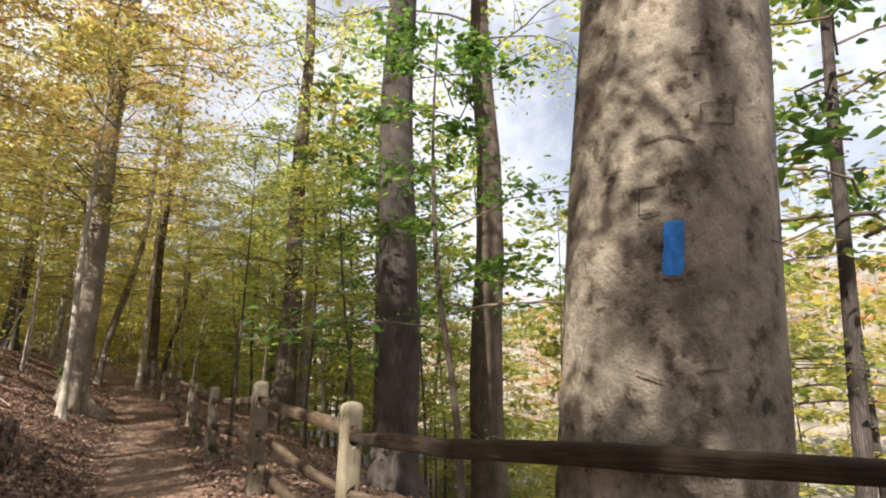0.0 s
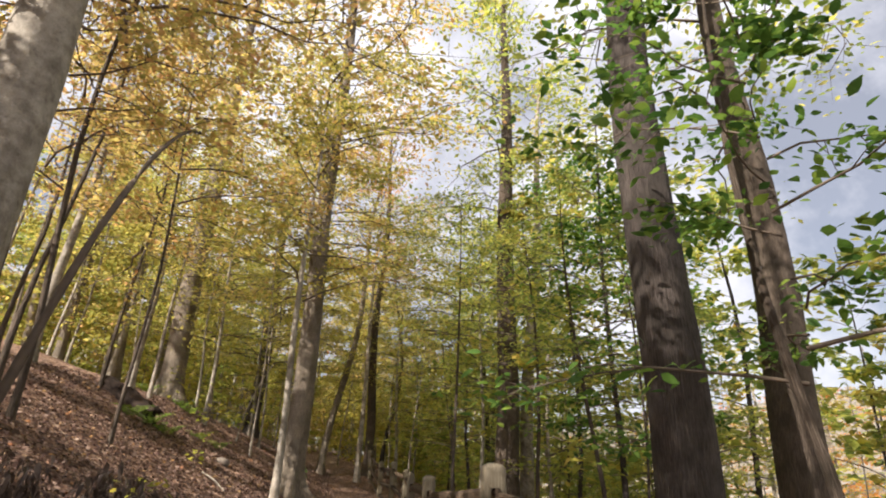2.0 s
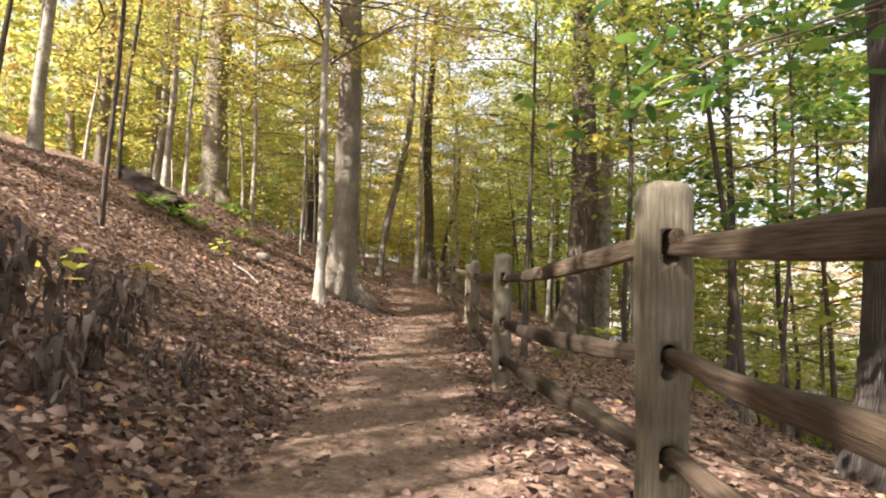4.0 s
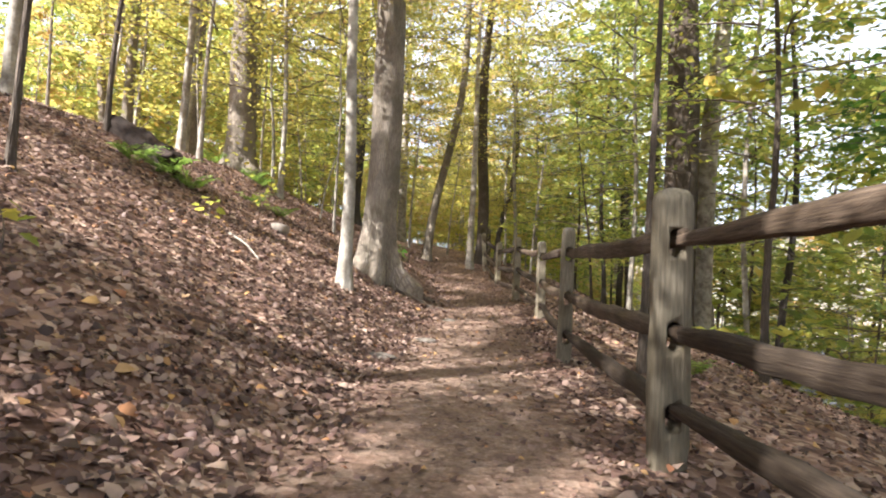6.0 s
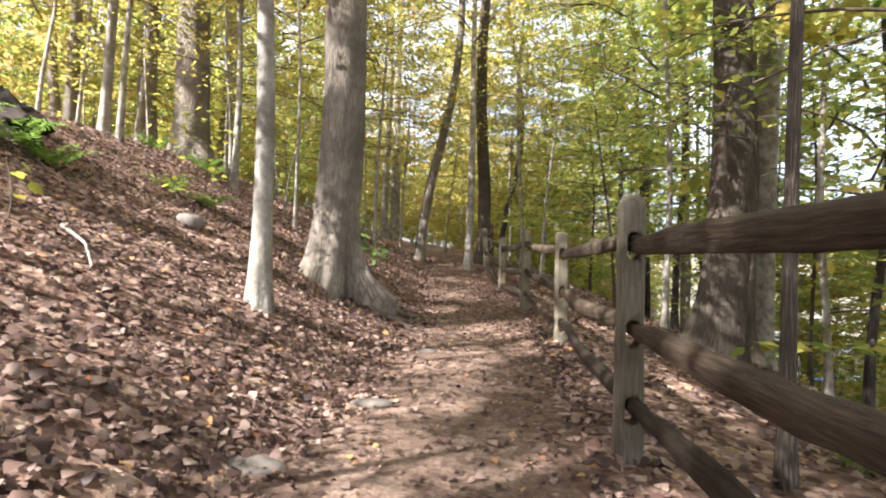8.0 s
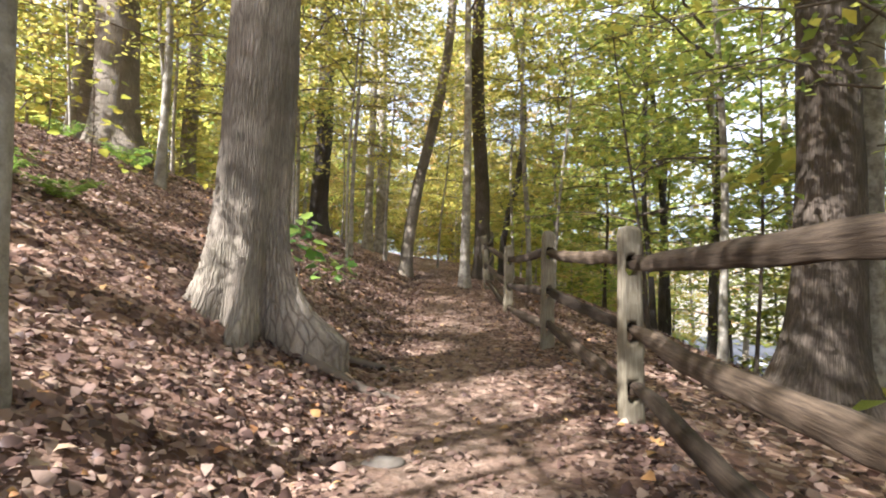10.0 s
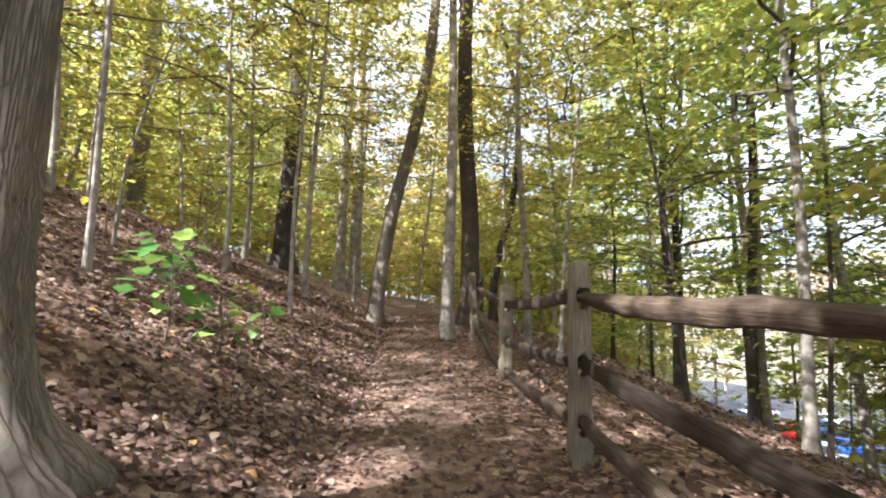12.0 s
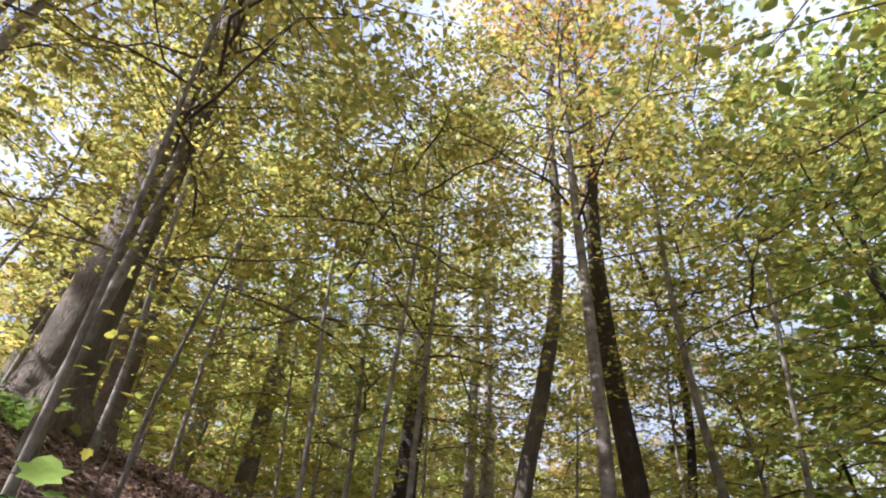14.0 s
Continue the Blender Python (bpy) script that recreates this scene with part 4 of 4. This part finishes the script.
litter("leaf_litter_bank", 98000, lambda g, n: 1.0 - 8.5 * g.random(n) ** 1.3, lambda g, n: -1 + 34 * g.random(n), 0.066, "deep brown and tan fallen leaves on the bank", keep=lambda g, x, y: trail_x(y) - trail_half(y) + 0.3 * g.random(len(x)) ** 2 + 0.05 > x)
litter("leaf_litter_slope", 16000, lambda g, n: 1.95 + 5 * g.random(n) ** 1.3, lambda g, n: 2 + 30 * g.random(n), 0.07, "brown fallen leaves on the slope below the fence")
litter("leaf_litter_trail", 30000, lambda g, n: -0.6 + 3.0 * g.random(n), lambda g, n: 2 + 32 * g.random(n), 0.05, "scattered trodden leaves on the trail", 0.25, 0.014, lambda g, x, y: g.random(len(x)) < np.interp(y, [8, 14, 19, 24], [0.12, 0.2, 0.5, 0.8]) + 0.75 * np.clip(np.abs(x - trail_x(y)) / 0.8, 0, 1) ** 2)


# ---------------------------------------------------------------- small things on the bank
def fern(x, y, size, seed):
    g = np.random.default_rng(seed)
    ob = new("fern")
    ob.location = (x, y, at(x, y))
    for k in range(9):
        az = k * 0.7 + g.random() * 0.4
        line = bough(g, (0, 0, 0), az, size * (0.7 + 0.5 * g.random()), 1.35, 0.85, 9)
        t = np.linspace(0.12, 0.98, 22)
        i = t * 7.99
        b0 = line[i.astype(int)]
        pos = b0 + (line[i.astype(int) + 1] - b0) * (i - i.astype(int))[:, None]
        out = np.array([math.cos(az), math.sin(az), 0])
        side = np.array([-out[1], out[0], 0])
        P = np.concatenate([pos, pos])
        A = np.concatenate([np.tile(side + out * 0.3, (22, 1)), np.tile(-side + out * 0.3, (22, 1))])
        N = np.tile(np.array([0, 0, 1.0]), (44, 1)) + g.normal(0, 0.15, (44, 3))
        L = np.concatenate([np.sin(math.pi * t ** 0.7) * size * 0.26 + 0.01] * 2)
        v, f = leaf_quads(P, L, N, A, 0.1, 0.3)
        me = mesh_from("frond", v, leaf_tris_split(f), False)
        me.materials.append(FERN)
        part("frond", me, None, ob)
    return tagged(ob, "low green fern growing among fallen leaves", "fern", "ferns")


for k, (x, y, s) in enumerate([(-3.86, 18.87, 0.55), (-3.5, 19.1, 0.45), (-4.2, 18.6, 0.5), (-2.81, 21.16, 0.42), (-3.3, 21.0, 0.4), (-5.6, 25.9, 0.5), (-5.2, 25.6, 0.45), (-6.9, 25.9, 0.5), (3.6, 16.9, 0.35)]):
    fern(x, y, s, 300 + k)


def broad_leaf(size):
    """A lobed leaf along +y, slightly cupped, on its own short stalk."""
    pts = [(0, 0), (0.16, 0.1), (0.42, 0.12), (0.34, 0.3), (0.52, 0.52), (0.3, 0.58), (0.22, 0.8), (0, 1)]
    ring = pts + [(-a, b) for a, b in pts[-2:0:-1]]
    v = [(0, 0.42, 0)] + [(a, b, 0.12 * abs(a) - 0.1 * (b - 0.4) ** 2) for a, b in ring]
    n = len(ring)
    f = [(0, 1 + i, 1 + (i + 1) % n) for i in range(n)]
    return mesh_from("leaf", np.array(v) * size, np.array(f), False)


def leafy_sapling(x, y, tall, count, size, mat, label, seed, name="sapling"):
    """A low sapling whose large leaves stand singly on its twigs."""
    g = np.random.default_rng(seed)
    ob = new(name)
    ob.location = (x, y, at(x, y))
    data = broad_leaf(size)
    data.materials.append(mat)
    woods = [tube(np.stack([0.04 * np.sin(np.linspace(0, 3, 8)), 0.03 * np.cos(np.linspace(0, 2, 8)) - 0.03, np.linspace(-0.05, tall, 8)], 1), np.linspace(0.009, 0.003, 8), 5)]
    spots_ = []
    for k in range(count):
        z = tall * (0.3 + 0.72 * (k + 0.5) / count)
        az = k * 2.4 + g.normal(0, 0.3)
        ln = tall * (0.16 + 0.22 * g.random()) * (1.2 - 0.6 * z / tall)
        line = bough(g, (0, 0, z), az, ln, 0.4, 0.3, 4)
        woods.append(tube(line, np.linspace(0.004, 0.002, 4), 3))
        spots_.append((line[-1], az))
    for k, wood in enumerate(woods):
        v, f = joined([wood])
        piece = "twig" if k else "stem"
        part(piece, mesh_from(piece, v, f), BARK_TWIG, ob)
    for p, az in spots_:
        lf = part("leaf", data, None, ob)
        lf.matrix_basis = Matrix.Translation(p) @ pose(0, 0, 0, float(g.normal(-12, 18)), float(g.normal(0, 18)), math.degrees(az) - 90) @ Matrix.Diagonal((*(0.7 + 0.6 * g.random() * np.ones(3)), 1))
    return tagged(ob, label, "sapling")


leafy_sapling(-1.22, 23.2, 0.85, 34, 0.17, SAPLING, "low sapling with large bright green lobed leaves", 41)
leafy_sapling(-0.95, 23.55, 0.5, 14, 0.15, SAPLING, "low sapling with large bright green lobed leaves", 42)
leafy_sapling(-1.0, 24.6, 0.5, 12, 0.14, SAPLING, "small green sapling on the bank", 43)


def withered_plant(x, y, tall, seed):
    """A clump of dead stalks with drooping, curled strap leaves."""
    g = np.random.default_rng(seed)
    ob = new("withered_plant")
    ob.location = (x, y, at(x, y))
    stalks, P, N, A, L = [], [], [], [], []
    for k in range(9):
        az = g.random() * 6.28
        line = bough(g, (g.normal(0, 0.08), g.normal(0, 0.08), -0.03), az, tall * 0.35, 2.6 + g.random(), 0.6, 6)
        stalks.append(tube(line, np.linspace(0.006, 0.003, 6), 4))
        for j in range(14):
            P.append(line[1 + j % 5] + g.normal(0, 0.02, 3))
            a2 = g.random() * 6.28
            A.append((math.cos(a2), math.sin(a2), -0.9 - g.random()))
            N.append((math.cos(a2) + g.normal(0, 0.4), math.sin(a2) + g.normal(0, 0.4), 0.6))
            L.append(tall * (0.14 + 0.2 * g.random()))
    for v, f in stalks:
        part("stalk", mesh_from("stalk", v, f), BARK_TWIG, ob)
    v, f = leaf_hex(np.array(P), np.array(L), np.array(N), np.array(A), 0.8, 0.22)
    tagged(part("dead_leaves", mesh_from("dead_leaves", v, f, False), DEAD, ob), "curled dark brown dead strap leaves", kind="stuff")
    return tagged(ob, "clump of withered dark brown plants beside the trail", "plant", "withered plants")


DEAD = leaf_material("withered_leaves", [(0.0, (0.05, 0.036, 0.03)), (0.6, (0.12, 0.085, 0.068)), (0.9, (0.22, 0.175, 0.145)), (1.0, (0.36, 0.31, 0.27))], 0.15)
for k, (x, y, h) in enumerate([(-0.55, 11.2, 0.6), (-0.9, 10.7, 0.65), (-1.25, 11.3, 0.6), (-0.3, 10.6, 0.45), (-0.75, 11.9, 0.55), (-1.5, 10.4, 0.5), (-0.45, 9.8, 0.4), (-0.2, 11.7, 0.35), (-1.4, 12.5, 0.4)]):
    withered_plant(x, y, h, 800 + k)
for k, (x, y) in enumerate([(-0.9, 9.6), (-1.3, 12.0), (-2.2, 17.2), (-1.5, 13.6), (-3.0, 20.5), (-4.4, 24.3), (-2.0, 26.4), (-0.6, 8.4)]):
    leafy_sapling(x, y, 0.3 + 0.06 * (k % 3), 9, 0.11, SEEDLING, "little seedling with yellow-green leaves among fallen leaves", 60 + k, "seedling")


def bent_stem(name, pts, r0, r1, mat, label, category, sides=8):
    p = np.array(pts, float)
    n = 26
    t = np.linspace(0, len(p) - 1.001, n)
    i = t.astype(int)
    line = p[i] + (p[i + 1] - p[i]) * (t - i)[:, None]
    for _ in range(4):
        line[1:-1] = (line[:-2] + 2 * line[1:-1] + line[2:]) / 4
    v, f = tube(line - line[0], np.linspace(r0, r1, n) * (1 + 0.08 * np.sin(np.arange(n) * 1.7)), sides)
    ob = new(name, mesh_from(name, v, f))
    ob.data.materials.append(mat)
    ob.location = line[0]
    return tagged(ob, label, category)


bent_stem("arching_sapling", [(-2.05, 10.35, at(-2.05, 10.35) - 0.1), (-1.75, 10.2, 1.9), (-1.45, 10.2, 3.2), (-1.4, 10.8, 4.5), (-1.4, 11.5, 5.35), (-1.35, 12.3, 5.7)], 0.05, 0.012, BARK_TWIG, "thin dark bare stem arching over the bank", "sapling")
bent_stem("leaning_sapling", [(-3.5, 25.7, at(-3.5, 25.7) - 0.1), (-3.3, 25.5, 2.9), (-2.9, 25.3, 3.9), (-2.5, 25.1, 4.6)], 0.03, 0.01, BARK_PALE, "thin pale leaning sapling on the bank", "sapling")
leafy_sapling(-3.35, 25.3, 1.9, 46, 0.13, SEEDLING, "slight sapling with yellow-green leaves in level sprays", 81)
leafy_sapling(-3.7, 22.6, 1.5, 36, 0.12, SEEDLING, "slight sapling with yellow-green leaves in level sprays", 82)
leafy_sapling(-5.0, 23.4, 1.4, 30, 0.12, SEEDLING, "slight sapling with yellow-green leaves in level sprays", 83)
for k, (a, b, r) in enumerate([((-0.2, 20.65), (0.75, 20.45), 0.055), ((0.0, 21.1), (0.7, 21.6), 0.04)]):
    zs = [at(*a) + 0.04, at((a[0] + b[0]) / 2, (a[1] + b[1]) / 2) + 0.02, at(*b) - 0.04]
    bent_stem("root", [(*a, zs[0]), ((a[0] + b[0]) / 2, (a[1] + b[1]) / 2 + 0.05, zs[1]), (*b, zs[2])], r, r * 0.5, BARK_TWIG, "bare grey-brown root lying across the trail's edge", "root")
bent_stem("fallen_branch", [(-2.1, 17.6, at(-2.1, 17.6) + 0.03), (-1.8, 17.5, at(-1.8, 17.5) + 0.05), (-1.5, 17.2, at(-1.5, 17.2) + 0.03)], 0.018, 0.008, BARK_PALE, "short pale dead branch lying on the leaves", "branch")


def rotten_log():
    g = np.random.default_rng(5)
    p0, p1 = np.array([-3.98, 19.25, at(-3.98, 19.25) + 0.2]), np.array([-5.6, 20.0, at(-5.6, 20.0) + 0.16])
    n, sd = 18, 18
    s = np.linspace(0, 1, n)
    a = np.linspace(0, 2 * math.pi, sd, endpoint=False)
    d = p1 - p0
    L = np.linalg.norm(d)
    r = 0.21 * (1 - 0.15 * s)[:, None] * (1 + 0.16 * np.sin(3 * a + 5 * s[:, None]) + 0.1 * np.sin(7 * a - 9 * s[:, None]) + g.normal(0, 0.07, (n, sd)))
    v = np.stack([np.repeat((s * L)[:, None], sd, 1) + g.normal(0, 0.03, (n, sd)) + np.where((s < 0.12)[:, None], 0.12 * np.sin(4 * a + 1)[None, :], 0), r * np.cos(a), r * np.sin(a)], -1).reshape(-1, 3)
    v = np.concatenate([v, [[0.12, 0, 0], [L - 0.1, 0, 0]]])
    f = grid_faces(n, sd, True)
    i = np.arange(sd)
    tri = np.concatenate([f[:, [0, 1, 2]], f[:, [0, 2, 3]], np.stack([(i + 1) % sd, i, np.full(sd, n * sd)], 1), np.stack([(n - 1) * sd + i, (n - 1) * sd + (i + 1) % sd, np.full(sd, n * sd + 1)], 1)])
    ob = new("fallen_log", mesh_from("fallen_log", v, tri))
    ob.data.materials.append(ROT)
    ob.matrix_basis = Matrix.Translation(p0) @ Vector(d).to_track_quat("X", "Z").to_matrix().to_4x4()
    return tagged(ob, "short rotten dark log lying on the bank", "log")


rotten_log()


def stone(x, y, sx, sy, sz, seed):
    bm = bmesh.new()
    bmesh.ops.create_icosphere(bm, subdivisions=3, radius=1)
    g = np.random.default_rng(seed)
    w = g.normal(0, 1, (4, 3))
    for v in bm.verts:
        k = 1 + 0.12 * sum(math.sin(2.2 * v.co.dot(Vector(a)) + i) for i, a in enumerate(w)) / 2
        v.co = Vector((v.co.x * sx, v.co.y * sy, v.co.z * sz)) * k
    for f in bm.faces:
        f.smooth = True
    me = bpy.data.meshes.new("stone")
    bm.to_mesh(me)
    me.materials.append(ROCK)
    ob = new("stone", me)
    ob.location = (x, y, at(x, y) + sz * 0.1)
    return tagged(ob, "flat grey stone half sunk in leaves", "stone", "stones")


for k, (x, y, a, b, c) in enumerate([(0.32, 16.0, 0.16, 0.1, 0.05), (0.62, 17.2, 0.14, 0.1, 0.04), (-2.3, 19.8, 0.2, 0.16, 0.12), (0.75, 19.2, 0.11, 0.08, 0.03)]):
    stone(x, y, a, b, c, 70 + k)

# ---------------------------------------------------------------- the car park in the valley
def slab(name, x0, x1, y0, y1, z, thick, mat):
    bm = bmesh.new()
    bmesh.ops.create_cube(bm, size=1, matrix=Matrix.Translation(((x0 + x1) / 2, (y0 + y1) / 2, z - thick / 2)) @ Matrix.Diagonal((x1 - x0, y1 - y0, thick, 1)))
    me = bpy.data.meshes.new(name)
    bm.to_mesh(me)
    me.materials.append(mat)
    return new(name, me)


tagged(slab("road", 24, 58, 34, 130, -8.6, 1.0, ASPHALT), "sunlit grey asphalt car park in the valley", "car park", kind="structure")
GLASS = plain("dark_car_glass", (0.03, 0.035, 0.04), 0.1, vary=0.05)
TYRE = plain("black_tyre", (0.02, 0.02, 0.02), 0.9)
PAINTS = {"blue": plain("blue_car_paint", (0.02, 0.1, 0.5), 0.3), "red": plain("red_car_paint", (0.5, 0.02, 0.02), 0.3), "white": plain("white_car_paint", (0.75, 0.75, 0.76), 0.3), "silver": plain("silver_car_paint", (0.45, 0.46, 0.48), 0.3)}


def car(x, y, yaw, color):
    def shell(sections, inset=0.0):
        vs = []
        for px, half, z0, z1 in sections:
            vs += [(px, -half, z0), (px, -half * 1.02, (z0 + z1) / 2), (px, -half * 0.9, z1), (px, half * 0.9, z1), (px, half * 1.02, (z0 + z1) / 2), (px, half, z0)]
        v = np.array(vs)
        f = grid_faces(len(sections), 6, True)
        tri = np.concatenate([f[:, [0, 1, 2]], f[:, [0, 2, 3]], [[0, 1, 2], [0, 2, 3], [0, 3, 4], [0, 4, 5]], len(v) - 6 + np.array([[0, 2, 1], [0, 3, 2], [0, 4, 3], [0, 5, 4]])])
        return mesh_from("shell", v, tri)
    ob = new("car")
    ob.matrix_basis = Matrix.Translation((x, y, -8.6)) @ pose(0, 0, 0, 0, 0, yaw)
    part("body", shell([(-2.2, 0.75, 0.35, 0.75), (-2.1, 0.85, 0.25, 0.9), (-1.0, 0.9, 0.25, 0.95), (0.9, 0.9, 0.25, 0.95), (1.9, 0.86, 0.25, 0.85), (2.2, 0.7, 0.35, 0.65)]), PAINTS[color], ob)
    part("windows", shell([(-1.75, 0.72, 0.92, 0.96), (-1.2, 0.7, 0.92, 1.38), (0.2, 0.7, 0.92, 1.4), (1.05, 0.74, 0.92, 0.97)]), GLASS, ob)
    part("roof", shell([(-1.25, 0.66, 1.36, 1.42), (-0.5, 0.68, 1.38, 1.47), (0.25, 0.66, 1.38, 1.43)]), PAINTS[color], ob)
    for wx in (-1.35, 1.35):
        for wy in (-0.82, 0.82):
            v, f = tube([(wx, wy - 0.1, 0.32), (wx, wy - 0.1, 0.32), (wx, wy + 0.1, 0.32), (wx, wy + 0.1, 0.32)], [0.01, 0.32, 0.32, 0.01], 14)
            part("wheel", mesh_from("wheel", v, f), TYRE, ob)
    return tagged(ob, color + " car parked on the sunlit asphalt in the valley", "car", "parked cars")


for x, y, yaw, c in [(31, 66, 20, "blue"), (34.5, 75, 15, "blue"), (29.5, 72, 10, "red"), (37, 80, 20, "white"), (27, 64, 100, "white"), (33, 85, 15, "silver"), (39, 70, 15, "silver")]:
    car(x, y, yaw, c)
